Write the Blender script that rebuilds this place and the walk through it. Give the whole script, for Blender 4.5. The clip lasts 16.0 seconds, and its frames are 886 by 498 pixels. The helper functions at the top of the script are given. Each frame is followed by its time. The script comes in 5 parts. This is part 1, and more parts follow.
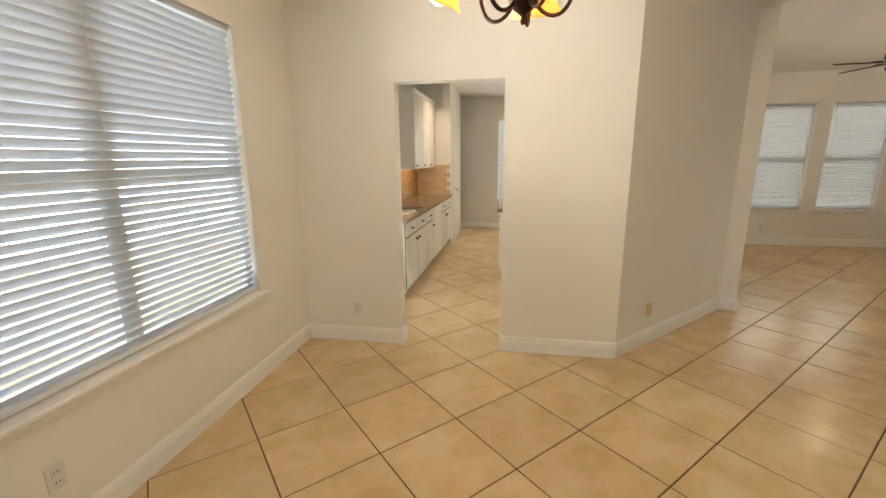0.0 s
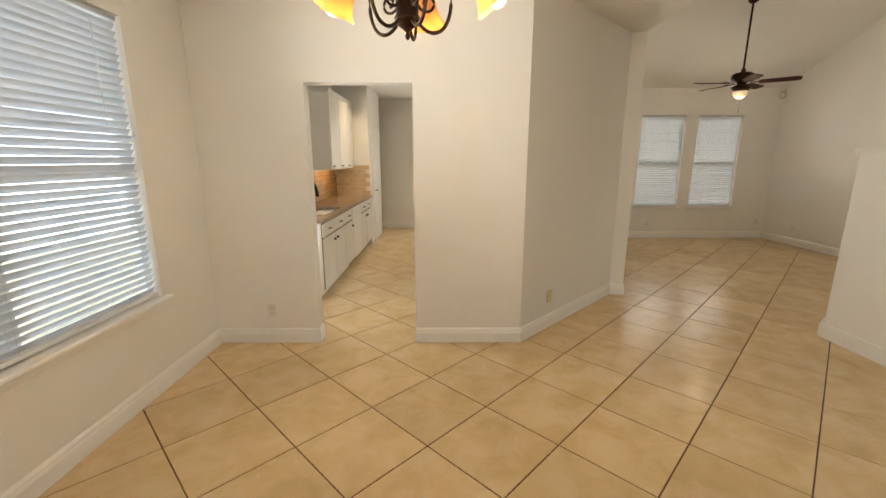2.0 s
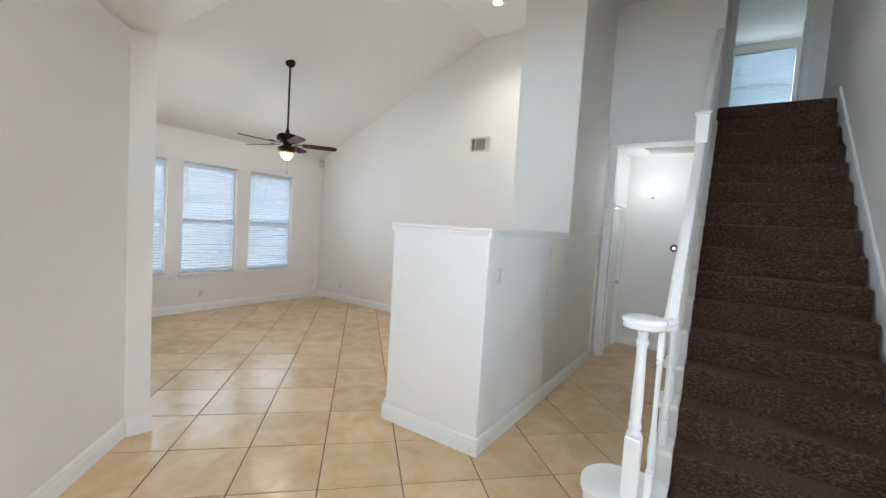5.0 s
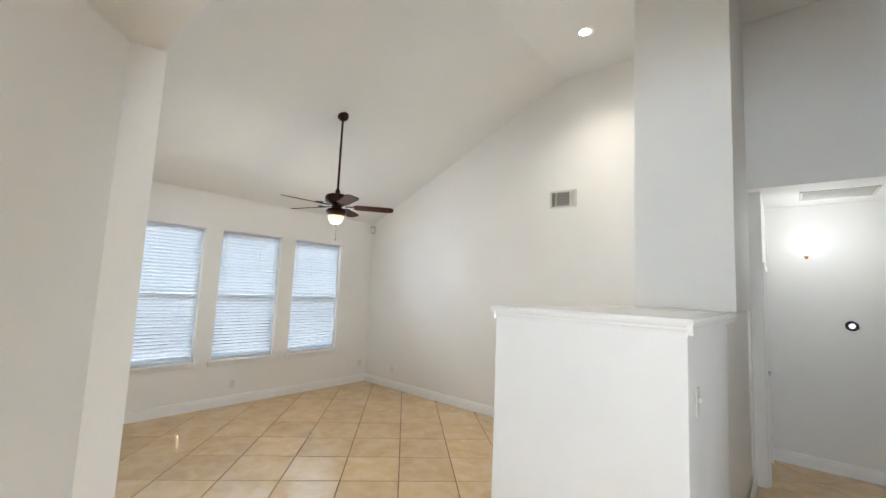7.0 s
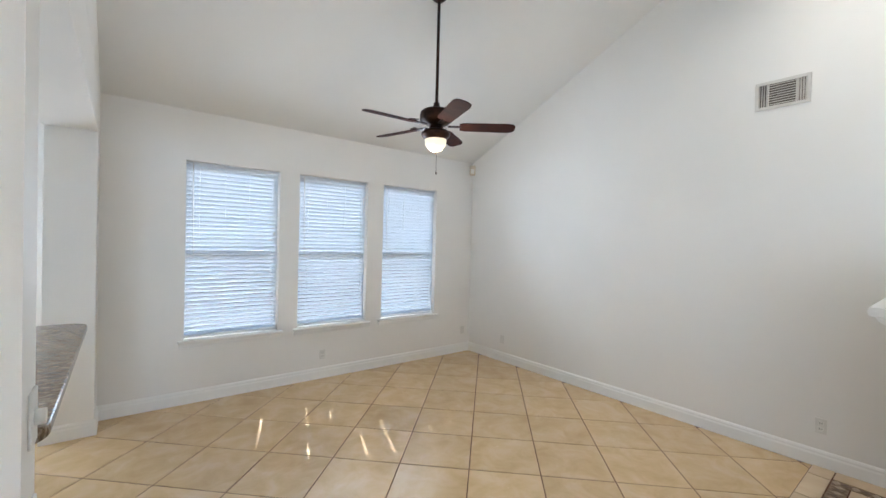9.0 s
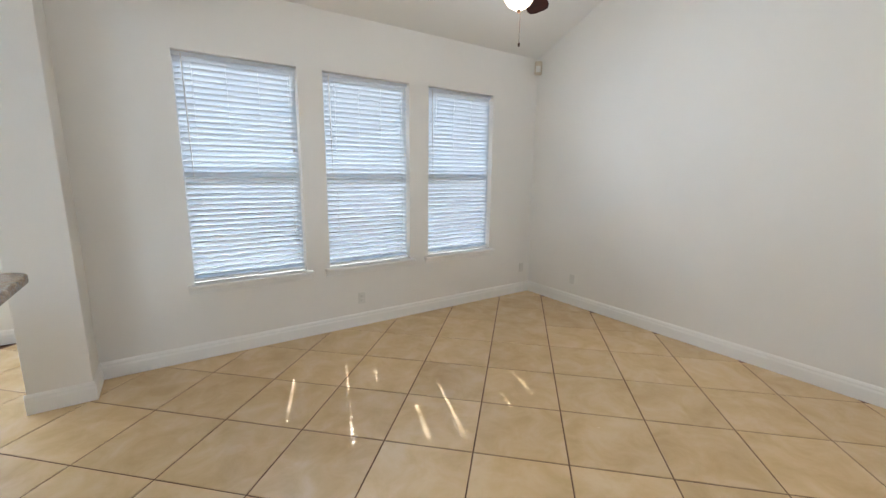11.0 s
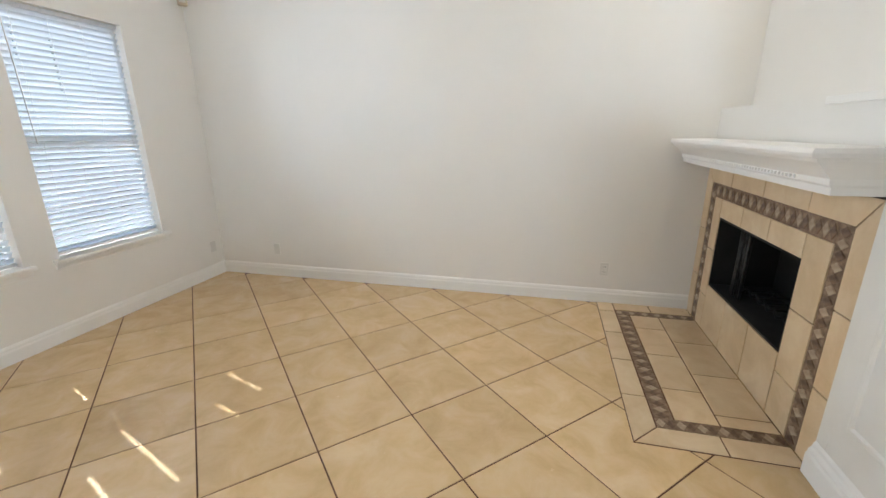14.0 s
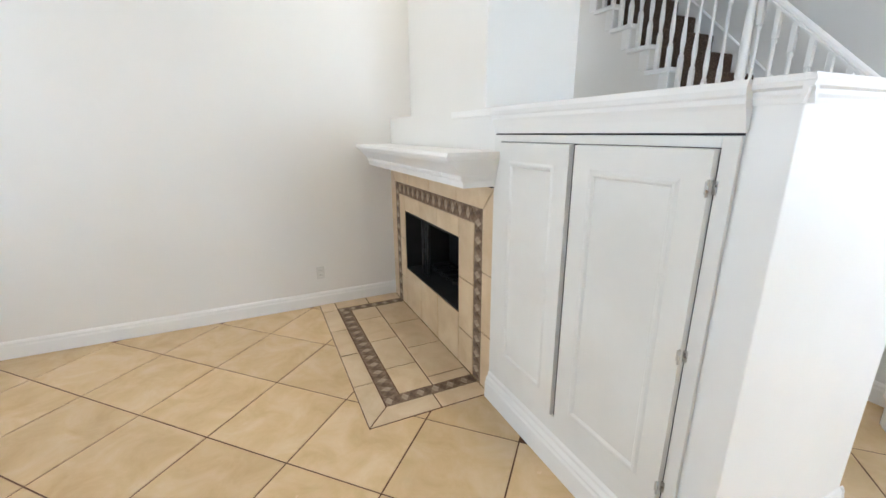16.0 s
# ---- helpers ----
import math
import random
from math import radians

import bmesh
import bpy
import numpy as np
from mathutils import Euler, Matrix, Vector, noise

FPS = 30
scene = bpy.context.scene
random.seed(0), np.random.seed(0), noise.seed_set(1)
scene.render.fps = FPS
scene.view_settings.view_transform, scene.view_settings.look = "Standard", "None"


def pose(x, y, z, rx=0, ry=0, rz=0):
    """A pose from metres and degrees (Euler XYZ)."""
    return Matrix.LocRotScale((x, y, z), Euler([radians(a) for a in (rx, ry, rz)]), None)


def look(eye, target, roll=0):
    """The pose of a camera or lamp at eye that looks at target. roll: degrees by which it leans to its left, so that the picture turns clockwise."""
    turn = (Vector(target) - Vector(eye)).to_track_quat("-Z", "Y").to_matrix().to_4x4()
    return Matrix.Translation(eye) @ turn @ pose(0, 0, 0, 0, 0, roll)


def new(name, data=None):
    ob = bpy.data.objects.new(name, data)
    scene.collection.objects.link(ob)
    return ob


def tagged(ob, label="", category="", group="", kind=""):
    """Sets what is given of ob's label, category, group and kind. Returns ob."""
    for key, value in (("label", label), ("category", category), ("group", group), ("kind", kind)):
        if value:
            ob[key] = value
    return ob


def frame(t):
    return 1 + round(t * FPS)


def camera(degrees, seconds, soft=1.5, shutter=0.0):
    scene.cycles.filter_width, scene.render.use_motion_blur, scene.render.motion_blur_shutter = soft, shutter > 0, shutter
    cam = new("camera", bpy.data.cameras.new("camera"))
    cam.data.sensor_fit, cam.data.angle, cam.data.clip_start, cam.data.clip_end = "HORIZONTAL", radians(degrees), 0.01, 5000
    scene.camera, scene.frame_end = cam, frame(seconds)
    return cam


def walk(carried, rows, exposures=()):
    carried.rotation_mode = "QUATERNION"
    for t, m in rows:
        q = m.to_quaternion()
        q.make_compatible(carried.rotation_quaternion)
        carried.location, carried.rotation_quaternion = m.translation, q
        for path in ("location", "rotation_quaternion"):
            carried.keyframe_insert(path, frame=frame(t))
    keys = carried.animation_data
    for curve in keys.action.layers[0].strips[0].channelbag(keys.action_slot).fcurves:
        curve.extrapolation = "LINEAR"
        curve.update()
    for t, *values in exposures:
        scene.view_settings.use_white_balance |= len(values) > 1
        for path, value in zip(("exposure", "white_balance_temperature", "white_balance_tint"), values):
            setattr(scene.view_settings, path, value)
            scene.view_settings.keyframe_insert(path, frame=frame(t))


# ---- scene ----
cam = camera(94.9, 16.0)
PATH = [
    (0, (0.309, 0.161, 1.548), (-0.037, 2.082, 1.114), -0.6),
    (0.5, (0.367, 0.055, 1.579), (0.198, 2.022, 1.257), -0.0),
    (1, (0.387, 0.005, 1.598), (0.278, 1.988, 1.363), 0.2),
    (1.5, (0.401, -0.01, 1.597), (0.332, 1.968, 1.307), 0.2),
    (2, (0.428, 0.02, 1.539), (0.437, 1.974, 1.111), -0.0),
    (2.5, (0.448, 0.15, 1.506), (0.706, 2.062, 0.978), 0.3),
    (3, (0.543, 0.34, 1.511), (1.22, 2.151, 0.996), 0.9),
    (3.5, (0.741, 0.518, 1.505), (1.88, 2.103, 1.067), 1.6),
    (4, (0.955, 0.698, 1.567), (2.475, 1.945, 1.202), 2.1),
    (6.5, (1.787, 2.012, 1.679), (3.419, 3.161, 1.804), 2.4),
    (7, (1.993, 2.222, 1.71), (3.51, 3.51, 1.906), 2.6),
    (7.5, (2.154, 2.522, 1.701), (3.599, 3.885, 1.937), 2.3),
    (8, (2.341, 2.844, 1.694), (3.714, 4.283, 1.908), 2.0),
    (8.5, (2.518, 3.154, 1.691), (3.835, 4.656, 1.802), 1.6),
    (9, (2.684, 3.477, 1.639), (3.926, 5.045, 1.609), 1.5),
    (9.5, (2.823, 3.770, 1.551), (3.970, 5.403, 1.41), 0.9),
    (11.8, (3.079, 4.668, 1.515), (4.232, 6.228, 1.029), -0.2),
    (12, (3.083, 4.712, 1.521), (4.306, 6.209, 1.009), -0.6),
    (12.5, (3.113, 4.751, 1.512), (4.532, 6.05, 0.964), -0.8),
    (13, (3.138, 4.719, 1.522), (4.739, 5.772, 0.95), -0.8),
    (13.5, (3.201, 4.687, 1.505), (4.951, 5.474, 0.94), -0.9),
    (14, (3.247, 4.615, 1.499), (5.108, 5.094, 0.945), -0.7),
    (14.5, (3.274, 4.589, 1.504), (5.192, 4.727, 0.953), -0.5),
    (15, (3.3, 4.56, 1.52), (5.212, 4.358, 0.969), -0.6),
    (15.5, (3.299, 4.531, 1.528), (5.141, 3.986, 0.972), -0.7),
    (16, (3.285, 4.51, 1.52), (5.036, 3.717, 0.968), -0.5),
]
EXPOSURES = [
    (0.0, 2.62, 7900, 13), (2.1, 2.62, 7800, 12), (2.5, 2.72, 6900, 11), (3.1, 2.88, 5450, 10), (4.0, 3.26, 5450, 9), (7.0, 3.42, 5800, 9),
    (9.5, 3.38, 5380, 9), (12.0, 3.28, 5950, 9), (13.6, 3.46, 6000, 9), (14.4, 3.64, 5500, 9), (16.0, 3.80, 5500, 9),
]
walk(cam, [(t, look(eye, target, roll)) for t, eye, target, roll in PATH], EXPOSURES)

# ---- world and sun ----
world = bpy.data.worlds.new("sky")
scene.world = world
world.use_nodes = True
wn = world.node_tree.nodes
sky = wn.new("ShaderNodeTexSky")
sky.sky_type = "NISHITA"
sky.sun_disc = False
sky.sun_elevation, sky.sun_rotation = radians(47), radians(19)
wn["Background"].inputs["Strength"].default_value = 0.06
world.node_tree.links.new(sky.outputs["Color"], wn["Background"].inputs["Color"])

sun_data = bpy.data.lights.new("sun", "SUN")
sun_data.energy, sun_data.angle, sun_data.color = 2.3, radians(0.5), (1.0, 0.95, 0.86)
sun = new("sun", sun_data)
sun.matrix_world = look((3.2, 9.5, 10.7), (0.0, 0.0, 0.0))


# sky light through the entry window
entry = bpy.data.lights.new("entry_sky", "AREA")
entry.shape, entry.size, entry.size_y, entry.energy, entry.color = "RECTANGLE", 2.3, 2.3, 9.5, (0.93, 0.97, 1.0)
new("entry_sky", entry).matrix_world = look((2.85, -3.27, 1.4), (2.85, 0.0, 1.4))
# sky light added to brighten the stairwell, through an assumed, unseen high window over the entry
high = bpy.data.lights.new("entry_sky", "AREA")
high.shape, high.size, high.size_y, high.energy, high.color = "RECTANGLE", 1.3, 1.3, 18.0, (0.93, 0.97, 1.0)
new("entry_sky", high).matrix_world = look((3.3, -3.27, 4.0), (5.2, 2.0, 2.6))


def window_sky(x, y, z, width, height, aim, watts, spread):
    """An area lamp added on the room side, standing in for daylight from a window."""
    l = bpy.data.lights.new("window_sky", "AREA")
    l.shape, l.size, l.size_y, l.energy, l.color, l.spread = "RECTANGLE", width, height, watts, (0.88, 0.95, 1.0), radians(spread)
    new("window_sky", l).matrix_world = look((x, y, z), (x + aim[0], y + aim[1], z + aim[2]))


for x in (3.61, 4.695, 5.78):
    window_sky(x, 7.93, 1.7, 0.8, 1.2, (0, -1, 0.25), 0.68, 130)
window_sky(-1.29, 1.75, 1.75, 1.7, 0.9, (1, 0, 0.38), 5.0, 110)
window_sky(0.82, 9.30, 1.5, 1.15, 1.5, (0.25, -1, 0), 4.6, 180)
# added fill lamp for the kitchen; no window is known here
window_sky(-1.30, 3.9, 1.6, 0.7, 0.9, (1, 0.6, 0.1), 3.6, 180)


# ---- materials ----
def nodes_of(name):
    m = bpy.data.materials.new(name)
    m.use_nodes = True
    return m, m.node_tree.nodes, m.node_tree.links, m.node_tree.nodes["Principled BSDF"]


def noise_node(nt, lk, scale, detail=4.0, rough=0.55, coord="Object"):
    tc = nt.new("ShaderNodeTexCoord")
    n = nt.new("ShaderNodeTexNoise")
    n.inputs["Scale"].default_value = scale
    n.inputs["Detail"].default_value = detail
    n.inputs["Roughness"].default_value = rough
    lk.new(tc.outputs[coord], n.inputs["Vector"])
    return n


def ramp(nt, lk, source, stops):
    r = nt.new("ShaderNodeValToRGB")
    while len(r.color_ramp.elements) < len(stops):
        r.color_ramp.elements.new(0.5)
    for e, (p, c) in zip(r.color_ramp.elements, stops):
        e.position, e.color = p, (*c, 1)
    lk.new(source, r.inputs["Fac"])
    return r


def bump(nt, lk, b, height, strength, distance):
    n = nt.new("ShaderNodeBump")
    n.inputs["Strength"].default_value = strength
    n.inputs["Distance"].default_value = distance
    lk.new(height, n.inputs["Height"])
    lk.new(n.outputs["Normal"], b.inputs["Normal"])
    return n


def mottled(name, lo, hi, rough, scale=2.0, fine=90.0, fine_bump=0.1, dist=0.002, metal=0.0, detail=5.0, spec=0.5, low=0.35, high=0.65):
    """Two tones blended by coarse clouds, with fine grain as relief and a little variation of gloss."""
    m, nt, lk, b = nodes_of(name)
    n = noise_node(nt, lk, scale, detail)
    r = ramp(nt, lk, n.outputs["Fac"], [(low, lo), (high, hi)])
    lk.new(r.outputs["Color"], b.inputs["Base Color"])
    g = noise_node(nt, lk, scale * 3.1, 3.0)
    mr = nt.new("ShaderNodeMapRange")
    mr.inputs["To Min"].default_value, mr.inputs["To Max"].default_value = max(rough - 0.06, 0.02), min(rough + 0.08, 1.0)
    lk.new(g.outputs["Fac"], mr.inputs["Value"])
    lk.new(mr.outputs["Result"], b.inputs["Roughness"])
    b.inputs["Metallic"].default_value = metal
    b.inputs["Specular IOR Level"].default_value = spec
    if fine_bump:
        f = noise_node(nt, lk, fine, 3.0)
        bump(nt, lk, b, f.outputs["Fac"], fine_bump, dist)
    return m


WALL = mottled("wall_paint", (0.80, 0.775, 0.725), (0.835, 0.81, 0.765), 0.62, 0.7, 130.0, 0.25, 0.0012)
CEIL = mottled("ceiling_paint", (0.79, 0.775, 0.735), (0.825, 0.81, 0.775), 0.85, 0.6, 85.0, 0.4, 0.0018)
TRIM = mottled("trim_paint", (0.85, 0.835, 0.80), (0.88, 0.865, 0.835), 0.36, 1.5, 40.0, 0.06, 0.001)
CABINET = mottled("cabinet_paint", (0.76, 0.74, 0.69), (0.81, 0.795, 0.75), 0.34, 3.0, 60.0, 0.12, 0.001)
GROUT = mottled("grout", (0.085, 0.036, 0.017), (0.145, 0.068, 0.034), 0.9, 5.0, 300.0, 0.4, 0.001)
BRONZE = mottled("oiled_bronze", (0.022, 0.012, 0.008), (0.06, 0.028, 0.016), 0.38, 14.0, 90.0, 0.1, 0.001, metal=0.85)
BLACK = mottled("firebox_black", (0.004, 0.004, 0.004), (0.012, 0.011, 0.010), 0.75, 4.0, 70.0, 0.4, 0.002)
CHROME = mottled("satin_nickel", (0.52, 0.50, 0.47), (0.62, 0.60, 0.57), 0.28, 10.0, 200.0, 0.05, 0.0005, metal=1.0)
VINYL = mottled("window_vinyl", (0.72, 0.72, 0.71), (0.78, 0.78, 0.77), 0.4, 2.0, 80.0, 0.05, 0.001)
PLASTIC = mottled("switch_plastic", (0.69, 0.67, 0.62), (0.74, 0.72, 0.67), 0.35, 5.0, 80.0, 0.02, 0.0005)
IVORY = mottled("ivory_plate", (0.66, 0.50, 0.24), (0.72, 0.55, 0.28), 0.4, 5.0, 80.0, 0.02, 0.0005)
SLOT = mottled("dark_slot", (0.01, 0.01, 0.01), (0.02, 0.02, 0.02), 0.6, 5.0, 80.0, 0.0)
GRILLE = mottled("grille_metal", (0.60, 0.57, 0.52), (0.66, 0.63, 0.58), 0.45, 4.0, 80.0, 0.05, 0.0005)
DUCT = mottled("duct_shadow", (0.10, 0.085, 0.07), (0.14, 0.12, 0.10), 0.8, 4.0, 80.0, 0.0)


def tile_material(name, lo, mid, hi, rough):
    m, nt, lk, b = nodes_of(name)
    info = nt.new("ShaderNodeObjectInfo")
    geo = nt.new("ShaderNodeNewGeometry")
    add = nt.new("ShaderNodeMath")
    lk.new(info.outputs["Random"], add.inputs[0])
    lk.new(geo.outputs["Random Per Island"], add.inputs[1])
    tc = nt.new("ShaderNodeTexCoord")
    shift = nt.new("ShaderNodeVectorMath")
    shift.operation = "MULTIPLY_ADD"
    shift.inputs[1].default_value = (1, 1, 1)
    comb = nt.new("ShaderNodeCombineXYZ")
    mul = nt.new("ShaderNodeMath")
    mul.operation = "MULTIPLY"
    mul.inputs[1].default_value = 37.0
    lk.new(add.outputs[0], mul.inputs[0])
    for k in range(3):
        lk.new(mul.outputs[0], comb.inputs[k])
    lk.new(tc.outputs["Object"], shift.inputs[0])
    lk.new(comb.outputs[0], shift.inputs[2])
    n = nt.new("ShaderNodeTexNoise")
    n.inputs["Scale"].default_value, n.inputs["Detail"].default_value, n.inputs["Roughness"].default_value = 4.5, 7.0, 0.62
    n.inputs["Distortion"].default_value = 0.5
    lk.new(shift.outputs[0], n.inputs["Vector"])
    r = ramp(nt, lk, n.outputs["Fac"], [(0.30, lo), (0.5, mid), (0.68, hi)])
    hsv = nt.new("ShaderNodeHueSaturation")
    mr = nt.new("ShaderNodeMapRange")
    mr.inputs["To Min"].default_value, mr.inputs["To Max"].default_value = 0.94, 1.06
    frac = nt.new("ShaderNodeMath")
    frac.operation = "FRACT"
    lk.new(add.outputs[0], frac.inputs[0])
    lk.new(frac.outputs[0], mr.inputs["Value"])
    lk.new(mr.outputs["Result"], hsv.inputs["Value"])
    lk.new(r.outputs["Color"], hsv.inputs["Color"])
    lk.new(hsv.outputs["Color"], b.inputs["Base Color"])
    g = nt.new("ShaderNodeTexNoise")
    g.inputs["Scale"].default_value, g.inputs["Detail"].default_value = 14.0, 4.0
    lk.new(shift.outputs[0], g.inputs["Vector"])
    m2 = nt.new("ShaderNodeMapRange")
    m2.inputs["To Min"].default_value, m2.inputs["To Max"].default_value = rough - 0.07, rough + 0.1
    lk.new(g.outputs["Fac"], m2.inputs["Value"])
    lk.new(m2.outputs["Result"], b.inputs["Roughness"])
    bump(nt, lk, b, g.outputs["Fac"], 0.05, 0.001)
    return m


def carpet_material():
    """Cut pile: flecked tufts brushed into short streaks across the steps, with worn lighter patches."""
    m, nt, lk, b = nodes_of("carpet")
    tc, mp = nt.new("ShaderNodeTexCoord"), nt.new("ShaderNodeMapping")
    mp.inputs["Scale"].default_value = (95.0, 48.0, 95.0)
    lk.new(tc.outputs["Object"], mp.inputs["Vector"])
    fleck = nt.new("ShaderNodeTexNoise")
    fleck.inputs["Scale"].default_value, fleck.inputs["Detail"].default_value, fleck.inputs["Roughness"].default_value = 1.0, 5.0, 0.75
    lk.new(mp.outputs[0], fleck.inputs["Vector"])
    patch = noise_node(nt, lk, 5.0, 4.0)
    r = ramp(nt, lk, fleck.outputs["Fac"], [(0.36, (0.014, 0.008, 0.006)), (0.50, (0.052, 0.033, 0.024)), (0.64, (0.125, 0.088, 0.068))])
    r2 = ramp(nt, lk, patch.outputs["Fac"], [(0.35, (0.75, 0.72, 0.70)), (0.65, (1.0, 0.97, 0.93))])
    mix = nt.new("ShaderNodeMixRGB")
    mix.blend_type = "MULTIPLY"
    mix.inputs[0].default_value = 1.0
    lk.new(r.outputs["Color"], mix.inputs[1])
    lk.new(r2.outputs["Color"], mix.inputs[2])
    lk.new(mix.outputs[0], b.inputs["Base Color"])
    b.inputs["Roughness"].default_value = 1.0
    b.inputs["Specular IOR Level"].default_value = 0.05
    b.inputs["Sheen Weight"].default_value = 0.12
    b.inputs["Sheen Roughness"].default_value = 0.7
    b.inputs["Sheen Tint"].default_value = (0.85, 0.62, 0.45, 1)
    bump(nt, lk, b, fleck.outputs["Fac"], 0.8, 0.008)
    return m


CARPET = carpet_material()
TILE = tile_material("floor_tile", (0.60, 0.42, 0.21), (0.685, 0.495, 0.27), (0.735, 0.56, 0.34), 0.215)
STONE_TILE = tile_material("hearth_tile", (0.59, 0.43, 0.245), (0.67, 0.51, 0.315), (0.73, 0.585, 0.39), 0.3)


def granite():
    m, nt, lk, b = nodes_of("granite")
    tc, mp = nt.new("ShaderNodeTexCoord"), nt.new("ShaderNodeMapping")
    mp.inputs["Scale"].default_value = (22.0, 60.0, 40.0)
    lk.new(tc.outputs["Object"], mp.inputs["Vector"])
    n = nt.new("ShaderNodeTexNoise")
    n.inputs["Scale"].default_value, n.inputs["Detail"].default_value, n.inputs["Roughness"].default_value, n.inputs["Distortion"].default_value = 1.0, 7.0, 0.68, 0.6
    lk.new(mp.outputs[0], n.inputs["Vector"])
    r = ramp(nt, lk, n.outputs["Fac"], [(0.34, (0.02, 0.015, 0.012)), (0.45, (0.15, 0.10, 0.065)), (0.56, (0.33, 0.26, 0.19)), (0.7, (0.46, 0.40, 0.33))])
    lk.new(r.outputs["Color"], b.inputs["Base Color"])
    b.inputs["Roughness"].default_value = 0.16
    return m


GRANITE = granite()


def glass():
    m = bpy.data.materials.new("window_glass")
    m.use_nodes = True
    nt, lk = m.node_tree.nodes, m.node_tree.links
    nt.remove(nt["Principled BSDF"])
    tr, gl, mix = nt.new("ShaderNodeBsdfTransparent"), nt.new("ShaderNodeBsdfGlossy"), nt.new("ShaderNodeMixShader")
    tr.inputs["Color"].default_value = (0.94, 0.97, 0.98, 1)
    gl.inputs["Roughness"].default_value = 0.02
    mix.inputs[0].default_value = 0.05
    lk.new(tr.outputs[0], mix.inputs[1])
    lk.new(gl.outputs[0], mix.inputs[2])
    lk.new(mix.outputs[0], nt["Material Output"].inputs["Surface"])
    return m


GLASS = glass()


def slat_material():
    m, nt, lk, b = nodes_of("blind_slat")
    b.inputs["Base Color"].default_value = (0.67, 0.68, 0.69, 1)
    b.inputs["Roughness"].default_value = 0.45
    n = noise_node(nt, lk, 30.0, 3.0)
    bump(nt, lk, b, n.outputs["Fac"], 0.05, 0.001)
    t = nt.new("ShaderNodeBsdfTranslucent")
    t.inputs["Color"].default_value = (0.66, 0.82, 0.98, 1)
    mix = nt.new("ShaderNodeMixShader")
    mix.inputs[0].default_value = 0.165
    lk.new(b.outputs[0], mix.inputs[1])
    lk.new(t.outputs[0], mix.inputs[2])
    lk.new(mix.outputs[0], nt["Material Output"].inputs["Surface"])
    return m


SLAT = slat_material()


def glow(name, color, strength):
    m, nt, lk, b = nodes_of(name)
    b.inputs["Base Color"].default_value = (*color, 1)
    b.inputs["Emission Color"].default_value = (*color, 1)
    b.inputs["Emission Strength"].default_value = strength
    return m


def backdrop_material(name, strength, low, high, z0, z1):
    """Sunlit garden out of focus: planting and fence below, pale foliage and sky above."""
    m = bpy.data.materials.new(name)
    m.use_nodes = True
    nt, lk = m.node_tree.nodes, m.node_tree.links
    nt.remove(nt["Principled BSDF"])
    n = noise_node(nt, lk, 0.75, 5.0, 0.62)
    r1, r2 = ramp(nt, lk, n.outputs["Fac"], low), ramp(nt, lk, n.outputs["Fac"], high)
    tc, sep, mr, mix = nt.new("ShaderNodeTexCoord"), nt.new("ShaderNodeSeparateXYZ"), nt.new("ShaderNodeMapRange"), nt.new("ShaderNodeMixRGB")
    lk.new(tc.outputs["Object"], sep.inputs[0])
    lk.new(sep.outputs["Z"], mr.inputs["Value"])
    mr.inputs["From Min"].default_value, mr.inputs["From Max"].default_value = z0, z1
    lk.new(mr.outputs["Result"], mix.inputs[0])
    lk.new(r1.outputs["Color"], mix.inputs[1])
    lk.new(r2.outputs["Color"], mix.inputs[2])
    e = nt.new("ShaderNodeEmission")
    e.inputs["Strength"].default_value = strength
    lk.new(mix.outputs[0], e.inputs["Color"])
    lk.new(e.outputs[0], nt["Material Output"].inputs["Surface"])
    return m


OUTSIDE_N = backdrop_material("garden_north", 0.11, [(0.40, (0.05, 0.07, 0.045)), (0.48, (0.20, 0.20, 0.17)), (0.55, (0.50, 0.48, 0.44)), (0.64, (0.75, 0.80, 0.85))], [(0.38, (0.28, 0.42, 0.26)), (0.46, (0.55, 0.72, 0.66)), (0.53, (0.72, 0.86, 1.0)), (0.62, (1.0, 1.0, 1.0))], 0.6, 1.9)
OUTSIDE_E = backdrop_material("sky_east", 0.9, [(0.40, (0.55, 0.66, 0.60)), (0.60, (0.85, 0.95, 0.92))], [(0.38, (0.60, 0.78, 0.74)), (0.52, (0.80, 0.94, 0.96)), (0.62, (1.0, 1.0, 1.0))], 3.5, 5.5)
OUTSIDE_W = backdrop_material("street_west", 1.55, [(0.40, (0.34, 0.42, 0.52)), (0.55, (0.66, 0.80, 0.98)), (0.64, (0.85, 0.95, 1.0))], [(0.36, (0.36, 0.46, 0.58)), (0.46, (0.56, 0.72, 0.94)), (0.54, (0.72, 0.88, 1.0)), (0.64, (0.90, 0.97, 1.0))], 0.4, 2.0)


# ---- mesh helpers ----
def cuboid(bm, x0, y0, z0, x1, y1, z1):
    v = [bm.verts.new((x, y, z)) for z in (z0, z1) for y in (y0, y1) for x in (x0, x1)]
    for f in ((0, 2, 3, 1), (4, 5, 7, 6), (0, 1, 5, 4), (2, 6, 7, 3), (0, 4, 6, 2), (1, 3, 7, 5)):
        bm.faces.new([v[i] for i in f])
    return v


def block(x0, y0, z0, x1, y1, z1, bevel=0.0, seg=2):
    bm = bmesh.new()
    cuboid(bm, min(x0, x1), min(y0, y1), min(z0, z1), max(x0, x1), max(y0, y1), max(z0, z1))
    if bevel:
        bmesh.ops.bevel(bm, geom=bm.edges[:], offset=bevel, segments=seg, affect="EDGES", profile=0.5)
    return bm


